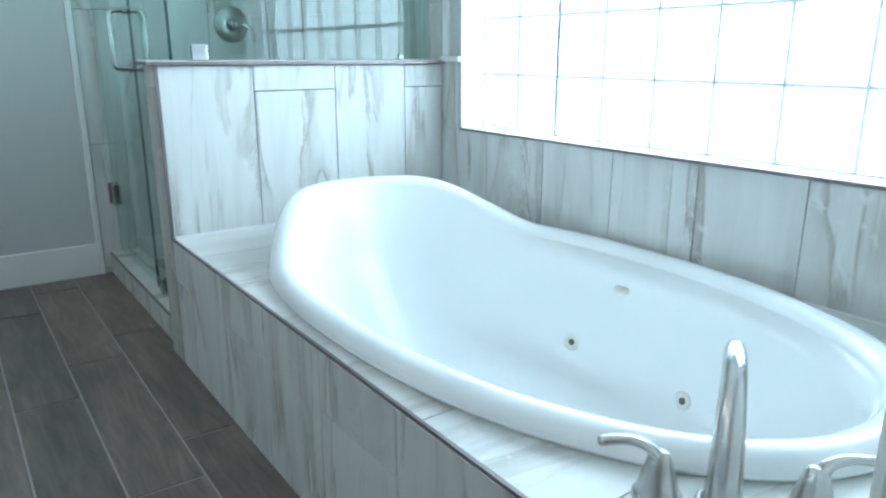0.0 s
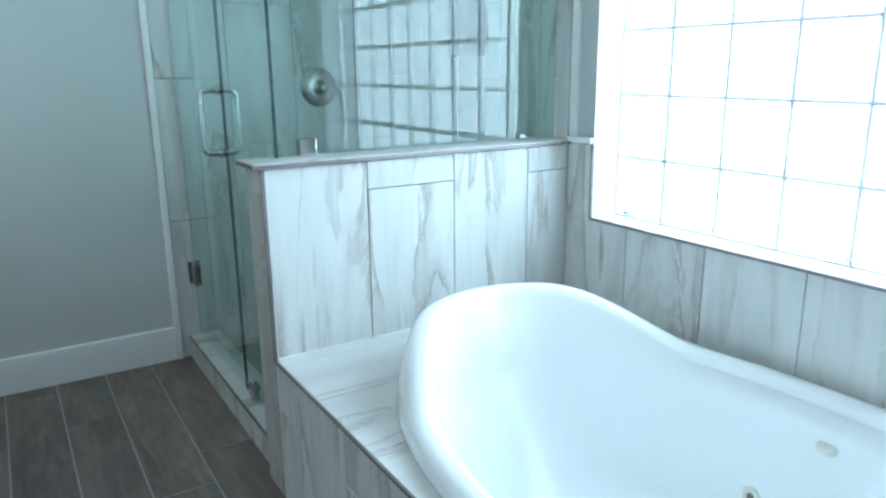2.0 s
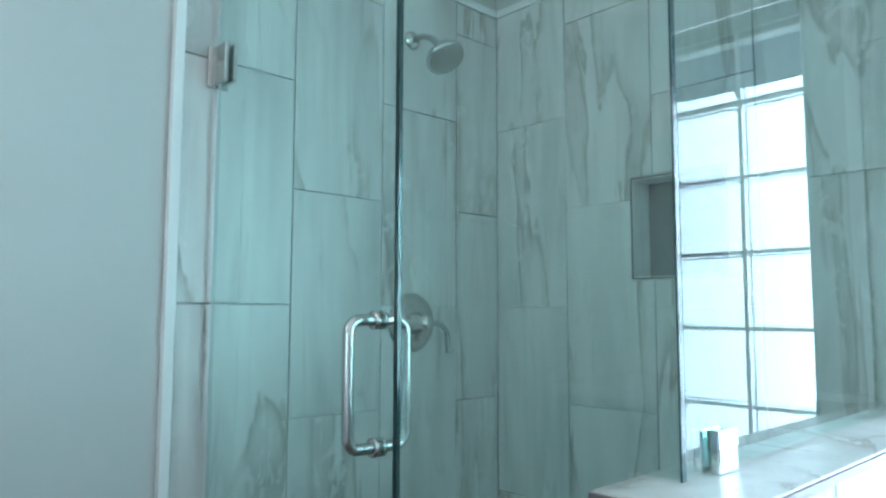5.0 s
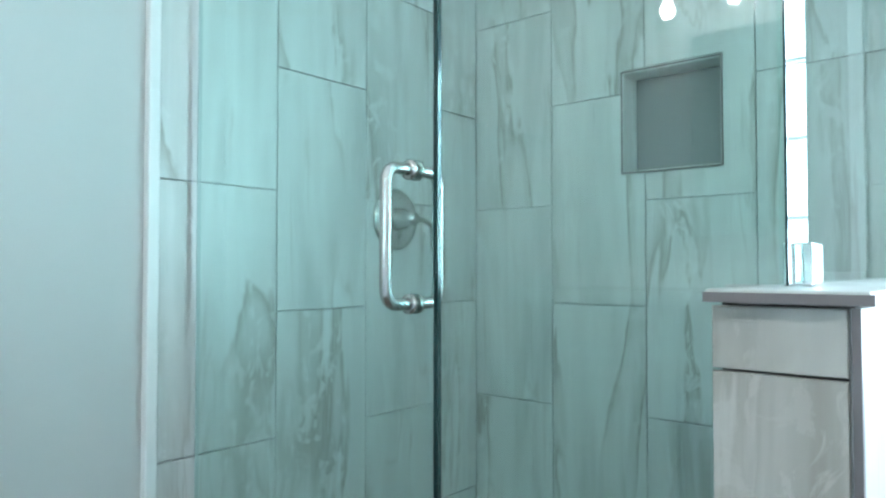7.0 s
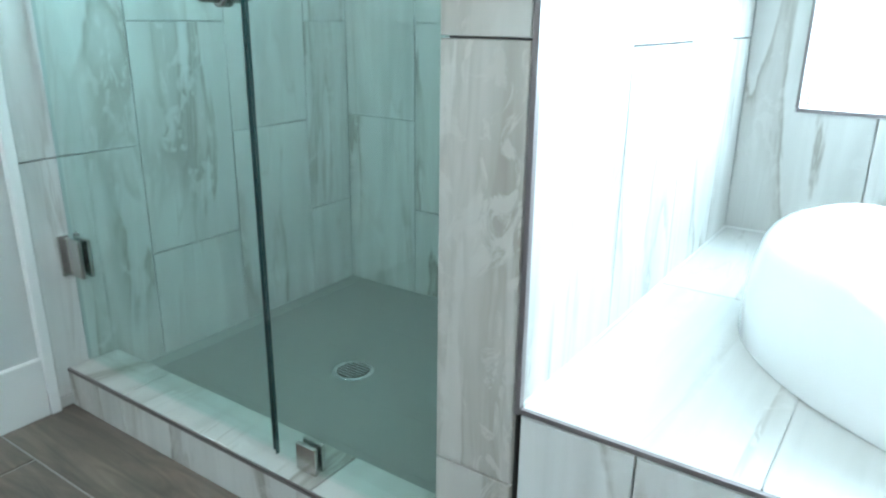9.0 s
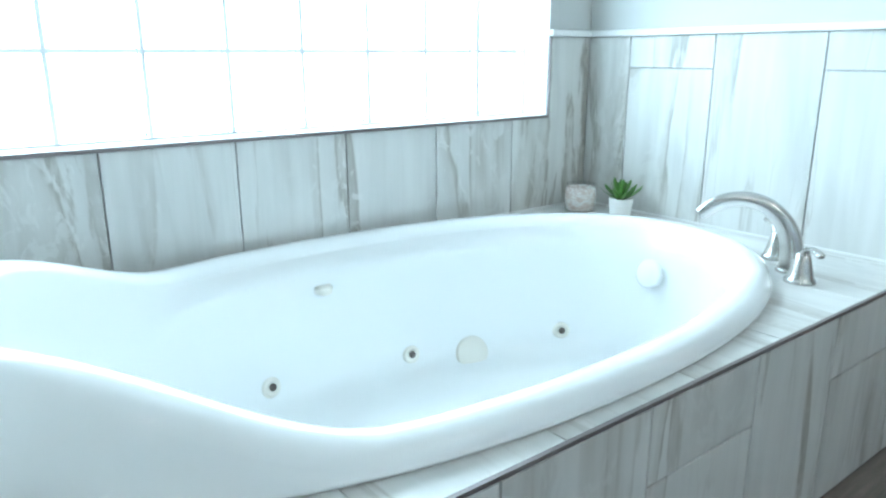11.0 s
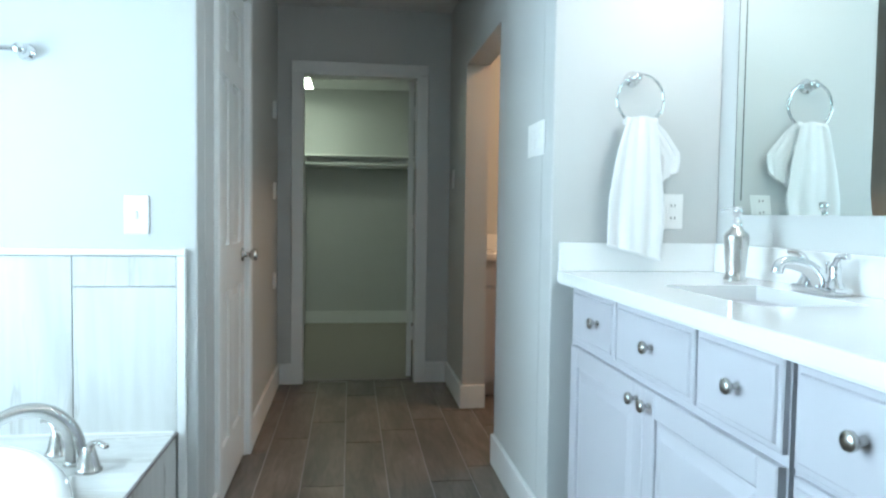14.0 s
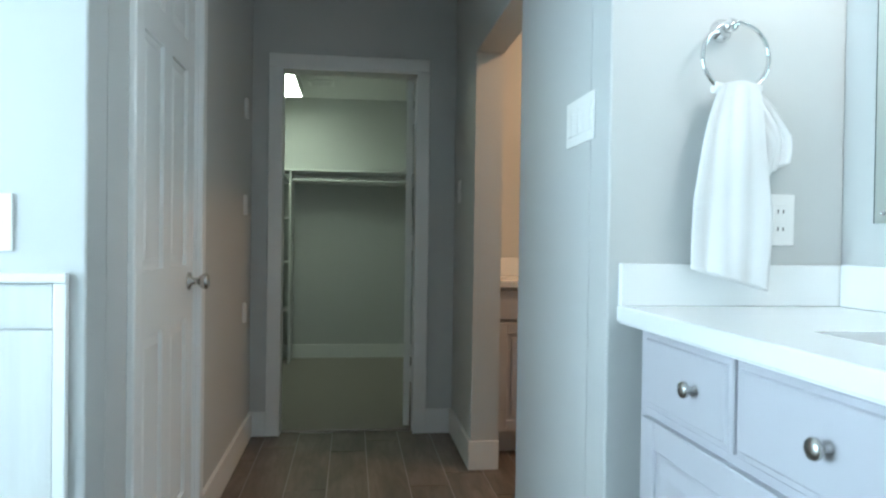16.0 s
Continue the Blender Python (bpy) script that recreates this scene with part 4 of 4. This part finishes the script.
# centre-set faucet
FC = Vector((-2.722, 0.640, 0.935))
fau = thing("sink_faucet", "polished chrome two-handle sink faucet", "faucet", tuple(FC))
wpart("base_plate", box(FC.x - 0.026, FC.x + 0.026, FC.y - 0.082, FC.y + 0.082, 0.935, 0.953, 0.007, 3), M_CHROME, fau)
sl = smooth_line([FC + Vector((x, 0, z)) for x, z in ((-0.004, 0.012), (0.010, 0.042), (0.040, 0.064), (0.080, 0.074), (0.108, 0.070), (0.116, 0.048))], 6)
wpart("spout", tube(sl, [np.interp(i / (len(sl) - 1), (0, 0.3, 0.8, 1), (0.024, 0.0195, 0.014, 0.0135)) for i in range(len(sl))], 18, up=(0, 1, 0)), M_CHROME, fau)
wpart("lift_rod", lathe([(0.003, 0.0), (0.003, 0.05), (0.006, 0.053), (0.006, 0.060), (0, 0.061)], 12, FC + Vector((-0.016, 0, 0.017))), M_CHROME, fau)
for sy in (-1, 1):
    hc = FC + Vector((0, sy * 0.051, 0.018))
    hd = wpart("handle", lathe([(0.023, 0), (0.021, 0.006), (0.014, 0.020), (0.0125, 0.036), (0.0145, 0.046), (0.010, 0.058), (0, 0.060)], 24, hc), M_CHROME, fau)
    bpy.context.view_layer.update()
    rooted(part("lever", tube(smooth_line([hc + Vector((0, 0, 0.050)), hc + Vector((0.006, sy * 0.016, 0.070)), hc + Vector((0.010, sy * 0.040, 0.076)), hc + Vector((0.012, sy * 0.060, 0.076))], 5), [0.008] * 8 + [0.0075] * 7 + [0.006], 12), M_CHROME, hd), hd)

# soap dispenser
DC = Vector((-2.663, 0.357, 0.935))
soap = thing("soap_dispenser", "brushed metal soap dispenser with pump", "soap dispenser", tuple(DC))
wpart("body", lathe([(0, 0), (0.032, 0), (0.033, 0.006), (0.031, 0.012), (0.026, 0.018), (0.027, 0.030), (0.034, 0.120), (0.035, 0.128), (0.030, 0.138), (0.017, 0.150), (0.015, 0.156), (0, 0.156)], 40, DC), M_NICKEL, soap)
wpart("collar", lathe([(0.014, 0.156), (0.014, 0.172), (0.007, 0.174), (0.007, 0.188), (0.012, 0.190), (0.012, 0.212), (0, 0.213)], 26, DC), M_CHROME, soap)
wpart("nozzle", tube(smooth_line([DC + Vector((0, 0, 0.204)), DC + Vector((0.02, -0.018, 0.206)), DC + Vector((0.034, -0.030, 0.200))], 4), 0.0045, 12), M_CHROME, soap)

# towel ring with towel
ring = thing("towel_ring", "polished chrome towel ring on the wall", "towel ring", (-2.494, 0.0, 1.56))
wpart("post", lathe([(0.026, 0), (0.026, 0.006), (0.020, 0.010), (0.011, 0.020), (0.011, 0.036), (0.015, 0.042), (0.015, 0.052), (0, 0.056)], 28, (-2.486, 0.0, 1.560), TO_Y), M_CHROME, ring)
wpart("ring", tube([(-2.499 + 0.078 * math.cos(radians(10 * k)), 0.046, 1.490 + 0.078 * math.sin(radians(10 * k))) for k in range(36)], 0.005, 12, closed=True, up=(0, 1, 0)), M_CHROME, ring)
towel = thing("hand_towel", "white terry hand towel draped through the ring", "towel", (-2.48, 0.05, 1.0))


def cloth(x_top, x_bot, z_top, z_bot, y_at, folds, seed, lean):
    rows, cols = 36, 34
    bm = bmesh.new()
    grid = []
    r_ = random.Random(seed)
    ph = [r_.uniform(0, 6.28) for _ in range(4)]
    for i in range(rows + 1):
        t = i / rows
        line_ = []
        for j in range(cols + 1):
            u = j / cols
            e = min(1.0, t / 0.62) ** 0.8 + 0.10 * math.sin(math.pi * t)
            e -= 0.22 * max(0.0, t - 0.66) * (1 - u)
            x = (x_top[0] * (1 - e) + x_bot[0] * e) * (1 - u) + (x_top[1] * (1 - e) + x_bot[1] * e) * u
            zt = z_top - 0.010 * math.sin(math.pi * u) * -1
            zb = z_bot[0] * (1 - u) + z_bot[1] * u
            amp = (0.007 + 0.010 * t) * folds
            y = y_at + lean * t + amp * math.sin(2 * math.pi * (1.6 * u + 0.25 * t) + ph[0]) + 0.5 * amp * math.sin(2 * math.pi * (3.7 * u - 0.2 * t) + ph[1])
            y += 0.0025 * math.sin(9 * t + 5 * u + ph[2])
            line_.append(bm.verts.new((x + 0.004 * math.sin(7 * t + ph[3]) * t, max(y, 0.026), zt * (1 - t) + zb * t)))
        grid.append(line_)
    for i in range(rows):
        for j in range(cols):
            f = bm.faces.new((grid[i][j], grid[i][j + 1], grid[i + 1][j + 1], grid[i + 1][j]))
            f.smooth = True
    return bm


for args in (((-2.452, -2.545), (-2.398, -2.578), 1.424, (1.020, 0.972), 0.064, 0.38, 4, -0.006), ((-2.490, -2.552), (-2.560, -2.634), 1.424, (1.215, 1.262), 0.036, 0.25, 9, 0.0)):
    ob = wpart("fold", cloth(*args), M_TERRY, towel)
    sol = ob.modifiers.new("thickness", "SOLIDIFY")
    sol.thickness = 0.006
wpart("fold", tube(smooth_line([(x, 0.050, z) for x, z in ((-2.447, 1.421), (-2.472, 1.417), (-2.499, 1.415), (-2.526, 1.417), (-2.552, 1.421))], 4), 0.016, 14, squash=0.8), M_TERRY, towel)

# mirror with a bevelled border
MY0, MY1, MZ0, MZ1, MB = 0.105, 2.95, 1.125, 1.868, 0.045
mir = thing("mirror", "wide clear mirror above the white vanity counter", "mirror", (-2.80, 1.5, MZ0))
wpart("glass", box(-2.798, -2.7925, MY0 + MB, MY1 - MB, MZ0 + MB, MZ1 - MB), M_MIRROR, mir)
bm = bmesh.new()
o = [bm.verts.new((-2.7955, y, z)) for y, z in ((MY0, MZ0), (MY1, MZ0), (MY1, MZ1), (MY0, MZ1))]
i_ = [bm.verts.new((-2.7925, y, z)) for y, z in ((MY0 + MB, MZ0 + MB), (MY1 - MB, MZ0 + MB), (MY1 - MB, MZ1 - MB), (MY0 + MB, MZ1 - MB))]
b_ = [bm.verts.new((-2.799, y, z)) for y, z in ((MY0, MZ0), (MY1, MZ0), (MY1, MZ1), (MY0, MZ1))]
for k in range(4):
    bm.faces.new((o[k], o[(k + 1) % 4], i_[(k + 1) % 4], i_[k]))
    bm.faces.new((b_[k], b_[(k + 1) % 4], o[(k + 1) % 4], o[k]))
wpart("bevel", bm, M_MIRROR, mir)
wpart("edge", boxes(
    (-2.7930, -2.7918, MY0 + MB - 0.0015, MY0 + MB + 0.0025, MZ0 + MB, MZ1 - MB), (-2.7930, -2.7918, MY0 + MB, MY1 - MB, MZ1 - MB - 0.0012, MZ1 - MB + 0.0018),
    (-2.7990, -2.7950, MY0 - 0.002, MY0, MZ0, MZ1), (-2.7990, -2.7950, MY0, MY1, MZ1, MZ1 + 0.002)), M_GLASSEDGE, mir)


def vanity_light(yc):
    t = thing("vanity_light", "three-globe clear glass vanity light, lit", "wall lamp", (-2.80, yc, 2.08), group="vanity lights")
    wpart("backplate", box(-2.80, -2.775, yc - 0.30, yc + 0.30, 2.045, 2.105, 0.006), M_NICKEL, t)
    for k in (-1, 0, 1):
        y = yc + 0.24 * k
        wpart("arm", tube(smooth_line([(-2.78, y, 2.075), (-2.73, y, 2.085), (-2.70, y, 2.06), (-2.70, y, 2.035)], 5), 0.008, 12), M_NICKEL, t)
        wpart("socket", lathe([(0.024, 2.012), (0.026, 2.03), (0.014, 2.042), (0, 2.042)], 24, (-2.70, y, 0)), M_NICKEL, t)
        g = wpart("globe", lathe([(0.024, 2.012), (0.050, 1.995), (0.066, 1.965), (0.066, 1.935), (0.050, 1.905), (0.024, 1.890), (0, 1.886)], 32, (-2.70, y, 0)), M_GLOBE, t, "clear glass globe")
        g.visible_shadow = False
        bpy.context.view_layer.update()
        bu = rooted(part("bulb", lathe([(0.012, 2.012), (0.014, 1.990), (0.026, 1.965), (0.028, 1.952), (0.020, 1.932), (0, 1.925)], 22, (-2.70, y, 0)), M_BULB, g), g)
        bu.visible_shadow = False
    bulb_lamp("vanity_glow", -2.70, yc, 1.955, VANITY_WATTS, (0.92, 0.96, 1.0), 0.026)


vanity_light(0.66)
vanity_light(2.76)

# ==== closet ====
shelf = thing("closet_shelf", "white closet shelf with a hanging rod", "shelf", (-1.8, -4.75, 1.64))
wpart("board", box(-2.749, -0.851, -4.929, -4.60, 1.650, 1.668, 0.002), M_TRIM, shelf)
wpart("cleat", box(-2.749, -0.851, -4.929, -4.905, 1.56, 1.649), M_TRIM, shelf)
wpart("rod", tube([(-2.748, -4.66, 1.580), (-1.12, -4.66, 1.580)], 0.016, 16), M_TRIM, shelf)
wpart("rod", tube([(-1.10, -4.90, 1.580), (-1.10, -2.80, 1.580)], 0.016, 16), M_TRIM, shelf)
tower = thing("closet_tower", "white open closet shelf tower", "shelf", (-1.0, -4.75, 0.004))
wpart("side", box(-1.145, -1.125, -4.90, -4.62, 0.004, 1.649, 0.002), M_TRIM, tower)
for z in (0.45, 0.86, 1.25):
    wpart("shelf_board", box(-1.125, -0.852, -4.90, -4.62, z, z + 0.018), M_TRIM, tower)
lamp = thing("closet_light", "lit fluorescent ceiling light with white housing", "ceiling lamp", (-1.15, -4.15, 2.34))
wpart("housing", box(-1.24, -1.06, -4.50, -3.56, 2.262, 2.340, 0.004), M_TRIM, lamp)
wpart("diffuser", box(-1.228, -1.072, -4.488, -3.572, 2.254, 2.2615, 0.003), M_TUBE, lamp, "glowing white diffuser")
vent = thing("ceiling_vent", "white louvred ceiling vent in the closet", "vent", (-1.40, -4.30, 2.34))
wpart("frame", boxes((-1.50, -1.30, -4.40, -4.38, 2.330, 2.340), (-1.50, -1.30, -4.22, -4.20, 2.330, 2.340), (-1.50, -1.48, -4.38, -4.22, 2.330, 2.340), (-1.32, -1.30, -4.38, -4.22, 2.330, 2.340)), M_TRIM, vent)
for k in range(8):
    bm = box(-0.079, 0.079, -0.008, 0.008, -0.001, 0.001)
    bmesh.ops.transform(bm, matrix=pose(-1.40, -4.37 + 0.02 * k, 2.334, 35), verts=bm.verts)
    wpart("slat", bm, M_TRIM, vent)

# small white painted hinge leaves on the hall wall beside the closet doorway
for z in (1.723, 1.239, 0.698):
    fit_ = thing("hall_hinge", "small white painted hinge leaf on the hall wall", "hook", (HALL_X1, -2.13, z), group="hall wall fittings")
    wpart("leaf", box(HALL_X1 - 0.018, HALL_X1, -2.15, -2.11, z - 0.05, z + 0.05, 0.004), M_TRIM, fit_)

# ==== second vanity room ====
c2 = thing("second_vanity", "grey painted vanity cabinet in the side room", "cabinet", (-3.0, -2.16, 0))
wpart("body", box(-3.7, -2.372, -2.393, -1.95, 0.10, 0.845), M_CAB, c2)
wpart("toe_kick", box(-3.7, -2.374, -2.393, -2.02, 0.0, 0.10), M_CAB, c2)
for k in range(3):
    x0, x1 = -2.385 - 0.43 * (k + 1) + 0.008, -2.385 - 0.43 * k
    wpart("drawer_front", box(x0, x1, -1.95, -1.931, 0.685, 0.832, 0.004), M_CAB, c2)
    d = wpart("door", boxes((x0, x1, -1.95, -1.94, 0.125, 0.670), (x0, x0 + 0.055, -1.94, -1.931, 0.125, 0.670), (x1 - 0.055, x1, -1.94, -1.931, 0.125, 0.670),
                            (x0 + 0.055, x1 - 0.055, -1.94, -1.931, 0.125, 0.18), (x0 + 0.055, x1 - 0.055, -1.94, -1.931, 0.615, 0.670), bevel=0.002), M_CAB, c2)
    bpy.context.view_layer.update()
    rooted(part("panel", box(x0 + 0.075, x1 - 0.075, -1.941, -1.933, 0.20, 0.595, 0.006), M_CAB, d), d)
t2 = thing("second_counter", "white quartz counter with splash in the side room", "countertop", (-3.0, -2.16, 0.845))
wpart("slab", box(-3.7, -2.362, -2.393, -1.91, 0.845, 0.880, 0.003), M_QUARTZ, t2)
wpart("back_splash", box(-3.7, -2.362, -2.393, -2.373, 0.8805, 0.985, 0.002), M_QUARTZ, t2)
wpart("side_splash", box(-2.381, -2.362, -2.372, -1.915, 0.8805, 0.985, 0.002), M_QUARTZ, t2)
l2 = thing("ceiling_light", "warm round ceiling light in the side room", "ceiling lamp", (-3.1, -1.35, CEIL))
wpart("base", lathe([(0.12, CEIL - 0.001), (0.12, CEIL - 0.02), (0.10, CEIL - 0.022)], 32, (-3.1, -1.35, 0)), M_NICKEL, l2)
wpart("shade", lathe([(0.10, CEIL - 0.022), (0.095, CEIL - 0.05), (0.06, CEIL - 0.075), (0, CEIL - 0.082)], 32, (-3.1, -1.35, 0)), M_WARM, l2, "glowing warm glass shade")

# ==== tiles and planks, one object each ====
tile_meshes = {}


def tile(parent, m, w, h, thick=0.009, mat=None, rects=None):
    """One tile in its own frame: x across, z up, face at y = 0 looking to -y; rects make notched pieces."""
    mat = mat or M_TILE
    key = (round(w, 3), round(h, 3), thick, mat.name, rects)
    if key not in tile_meshes:
        bm = bmesh.new()
        if rects:
            for r in rects:
                add_box(bm, r[0], r[1], 0, thick, r[2], r[3])
        else:
            c = 0.0012
            loops = []
            for ins, y in ((0, thick), (0, c), (c, 0)):
                loops.append([bm.verts.new((x, y, z)) for x, z in ((ins, ins), (w - ins, ins), (w - ins, h - ins), (ins, h - ins))])
            for la, lb in zip(loops, loops[1:]):
                for k in range(4):
                    bm.faces.new((la[k], la[(k + 1) % 4], lb[(k + 1) % 4], lb[k]))
            bm.faces.new(loops[-1])
            bm.faces.new(loops[0][::-1])
        tile_meshes[key] = mesh_of(bm, "tile", mat)
    ob = new("tile", tile_meshes[key])
    ob.matrix_world = m
    ob.parent = parent
    return ob


G = 0.003      # joint


def tile_columns(parent, cols, place, z0, z1, mat=None):
    """cols: rows of u0, u1 and the heights of the joints; place gives the pose of the lower corner."""
    for u0, u1, joints in cols:
        zs = [z0, *[j for j in joints if z0 + 0.02 < j < z1 - 0.02], z1]
        for a, b in zip(zs, zs[1:]):
            tile(parent, place(u0 + G / 2, a + G / 2), u1 - u0 - G, b - a - G, mat=mat)


def face_south(y):
    return lambda u, z: pose(u, y, z)


def face_west(x):
    """u runs towards -y."""
    return lambda u, z: pose(x, -u, z, 0, 0, -90)


def face_north(y):
    return lambda u, z: pose(-u, y, z, 0, 0, 180)


ODD = (0.32, 0.905, 1.485, 2.06)
EVEN = (0.03, 0.61, 1.19, 1.77)
# half wall, tub side and end
tile_columns(half_wall, [(-1.054, -0.755, ()), (-0.755, -0.46, (0.887,)), (-0.46, -0.172, ()), (-0.172, 0.0, (0.887,))], face_south(Y_PONY), Z_DECK, Z_CAP - 0.016)
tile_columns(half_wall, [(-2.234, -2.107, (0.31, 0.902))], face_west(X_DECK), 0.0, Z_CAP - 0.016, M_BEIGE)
tile_columns(half_wall, [(0.0, 0.29, EVEN), (0.29, 0.58, ODD), (0.58, 0.91, EVEN)], face_north(2.234), 0.03, Z_CAP - 0.016)
# wall under and beside the window
wj = [2.10, 1.819, 1.525, 1.226, 0.929, 0.635, 0.34, 0.0]
for a, b in zip(wj, wj[1:]):
    top = WIN_Z0 - 0.008
    if a > 2.0:
        tile(wall_window, face_west(0.0)(-a + G / 2, Z_DECK), a - b - G, 0.54,
             rects=((0, a - b - G, 0, top - Z_DECK), (0, a - WIN_Y1 - 0.009, top - Z_DECK, 0.54)))
    elif b < 0.01:
        tile(wall_window, face_west(0.0)(-a + G / 2, Z_DECK), a - b - G, 0.54,
             rects=((0, a - b - G, 0, top - Z_DECK), (a - WIN_Y0 + 0.008, a - b - G, top - Z_DECK, 0.54)))
    else:
        tile(wall_window, face_west(0.0)(-a + G / 2, Z_DECK), a - b - G, top - Z_DECK, mat=M_CLOUDED)
# tub end wall
tile_columns(wall_tub_end, [(0.0, 0.163, ()), (0.163, 0.455, (0.883,)), (0.455, 0.76, ()), (0.76, 1.06, (0.883,))], face_north(0.0), Z_DECK, 0.977)
# deck front
dj = [2.098, 1.94, 1.645, 1.345, 1.045, 0.745, 0.45, 0.155, 0.012]
tile_columns(tub_deck, [(-a, -b, (0.29,) if i % 2 == 0 else ()) for i, (a, b) in enumerate(zip(dj, dj[1:]))], face_west(X_DECK), 0.0, Z_DECK - 0.009)
# shower walls
tile_columns(wall_shower_back, [(-1.071, -0.775, EVEN), (-0.775, -0.485, ODD), (-0.485, -0.19, EVEN), (-0.19, 0.0, ODD)], face_south(Y_SHOWER), 0.0, 2.165, M_CLOUDED)
tile_columns(wall_window, [(-3.345, -3.065, EVEN), (-2.49, -2.182, ODD), (-2.182, -2.104, EVEN)], face_west(0.0), 0.03, 2.165, M_CLOUDED)
for z0, z1 in ((0.03, 0.32), (0.32, 0.905), (2.06, 2.165)):
    tile(wall_window, face_west(0.0)(-3.065 + G / 2, z0 + G / 2), 0.287, z1 - z0 - G)
for z0, z1 in ((0.03, 0.61), (0.61, 1.19), (1.77, 2.165)):
    tile(wall_window, face_west(0.0)(-2.775 + G / 2, z0 + G / 2), 0.282, z1 - z0 - G, mat=M_CLOUDED)
w2, n2 = 0.287, 3.065 - nb - 0.003
tile(wall_window, face_west(0.0)(-3.065 + G / 2, 0.905 + G / 2), w2, 0.577, rects=((0, w2, 0, nc - 0.914), (0, n2, nc - 0.914, 0.577)))
tile(wall_window, face_west(0.0)(-3.065 + G / 2, 1.485 + G / 2), w2, 0.572, rects=((0, n2, 0, nd - 1.48), (0, w2, nd - 1.48, 0.572)))
w3, n3 = 0.282, 2.775 - na + 0.003
tile(wall_window, face_west(0.0)(-2.775 + G / 2, 1.19 + G / 2), w3, 0.577, rects=((0, w3, 0, nc - 1.199), (n3, w3, nc - 1.199, nd - 1.184), (0, w3, nd - 1.184, 0.577)))
# curb
cjs = [2.237, 2.53, 3.12, 3.344]
for a, b in zip(cjs, cjs[1:]):
    tile(curb, pose(-1.039, b - G / 2, 0.0, 0, 0, -90), b - a - G, 0.092)
    tile(curb, pose(-1.034, b - G / 2, 0.101, -90, 0, -90), b - a - G, 0.126)
# deck top, cut round the tub
deck_j = [0.003, 0.345, 0.67, 0.93, 1.225, 1.515, 1.80, 2.097]


def cut_sheet(x0, x1, y0, y1, z, thick):
    bm = bmesh.new()
    nx, ny = max(1, round((x1 - x0) / 0.018)), max(1, round((y1 - y0) / 0.018))
    vs = {}
    for i in range(nx):
        for j in range(ny):
            cx, cy = x0 + (i + 0.5) * (x1 - x0) / nx, y0 + (j + 0.5) * (y1 - y0) / ny
            if tub_inside(cx, cy, 0.935):
                continue
            q = []
            for p in ((i, j), (i + 1, j), (i + 1, j + 1), (i, j + 1)):
                if p not in vs:
                    vs[p] = bm.verts.new((x0 + p[0] * (x1 - x0) / nx, y0 + p[1] * (y1 - y0) / ny, z))
                q.append(vs[p])
            bm.faces.new(q)
    if not bm.faces:
        bm.free()
        return None
    geo = bmesh.ops.extrude_face_region(bm, geom=list(bm.faces))
    for v in geo["geom"]:
        if isinstance(v, bmesh.types.BMVert):
            v.co.z -= thick
    return bm


def deck_tile_at(x0, x1, y0, y1):
    bm = cut_sheet(x0 + G / 2, x1 - G / 2, y0 + G / 2, y1 - G / 2, Z_DECK, 0.009)
    if bm:
        # own frame, so that the streaks run across the deck
        m = pose(x0, y0, Z_DECK, 0, 90, 0)
        bmesh.ops.transform(bm, matrix=m.inverted(), verts=bm.verts)
        ob = part("tile", bm, M_DECK, tub_deck)
        ob.matrix_world = m


for a, b in zip(deck_j, deck_j[1:]):
    deck_tile_at(X_DECK + 0.004, -0.487, a, b)
    deck_tile_at(-0.487, 0.0, a, b)
part("grout_bed", cut_sheet(X_DECK + 0.012, 0.008, 0.0, Y_PONY, Z_DECK - 0.0025, 0.004), M_GROUT_W, tub_deck)

# floor planks along the hall
W, L = 0.1785, 0.892
ENDS = {0: 2.50, 1: 2.30, 2: -0.637, 3: -0.29, 4: -0.473, 5: -0.648}      # a cross joint of each row of planks
plank_meshes = {}
rng = random.Random(7)
for c in range(-6, 18):
    x1 = -1.030 - c * W
    x0 = x1 - W
    if x0 < -4.2 or x1 > -0.1:
        continue
    y = ENDS.get(c, rng.uniform(0, L))
    y -= L * math.ceil((y + 2.46) / L)
    while y < 3.36:
        a, b = max(y, -2.45), min(y + L, 3.36)
        y += L
        if b - a < 0.03:
            continue
        if x1 > -1.02 and not (a < -0.12):
            continue
        if x0 < -2.80 and b > -0.13:
            b = min(b, -0.13)
            if b - a < 0.05:
                continue
        key = round(b - a, 2)
        if key not in plank_meshes:
            bm = bmesh.new()
            w, l, ch = W - 0.005, b - a - 0.007, 0.0012
            loops = []
            for ins, z in ((0, -0.009), (0, -ch), (ch, 0)):
                loops.append([bm.verts.new((xx, yy, z)) for xx, yy in ((ins, ins), (w - ins, ins), (w - ins, l - ins), (ins, l - ins))])
            for la, lb in zip(loops, loops[1:]):
                for k in range(4):
                    bm.faces.new((la[k], la[(k + 1) % 4], lb[(k + 1) % 4], lb[k]))
            bm.faces.new(loops[-1])
            plank_meshes[key] = mesh_of(bm, "plank_tile", M_FLOOR)
        ob = new("plank_tile", plank_meshes[key])
        ob.location = (x0 + 0.002, a + 0.002, 0.0)
        ob.parent = floor
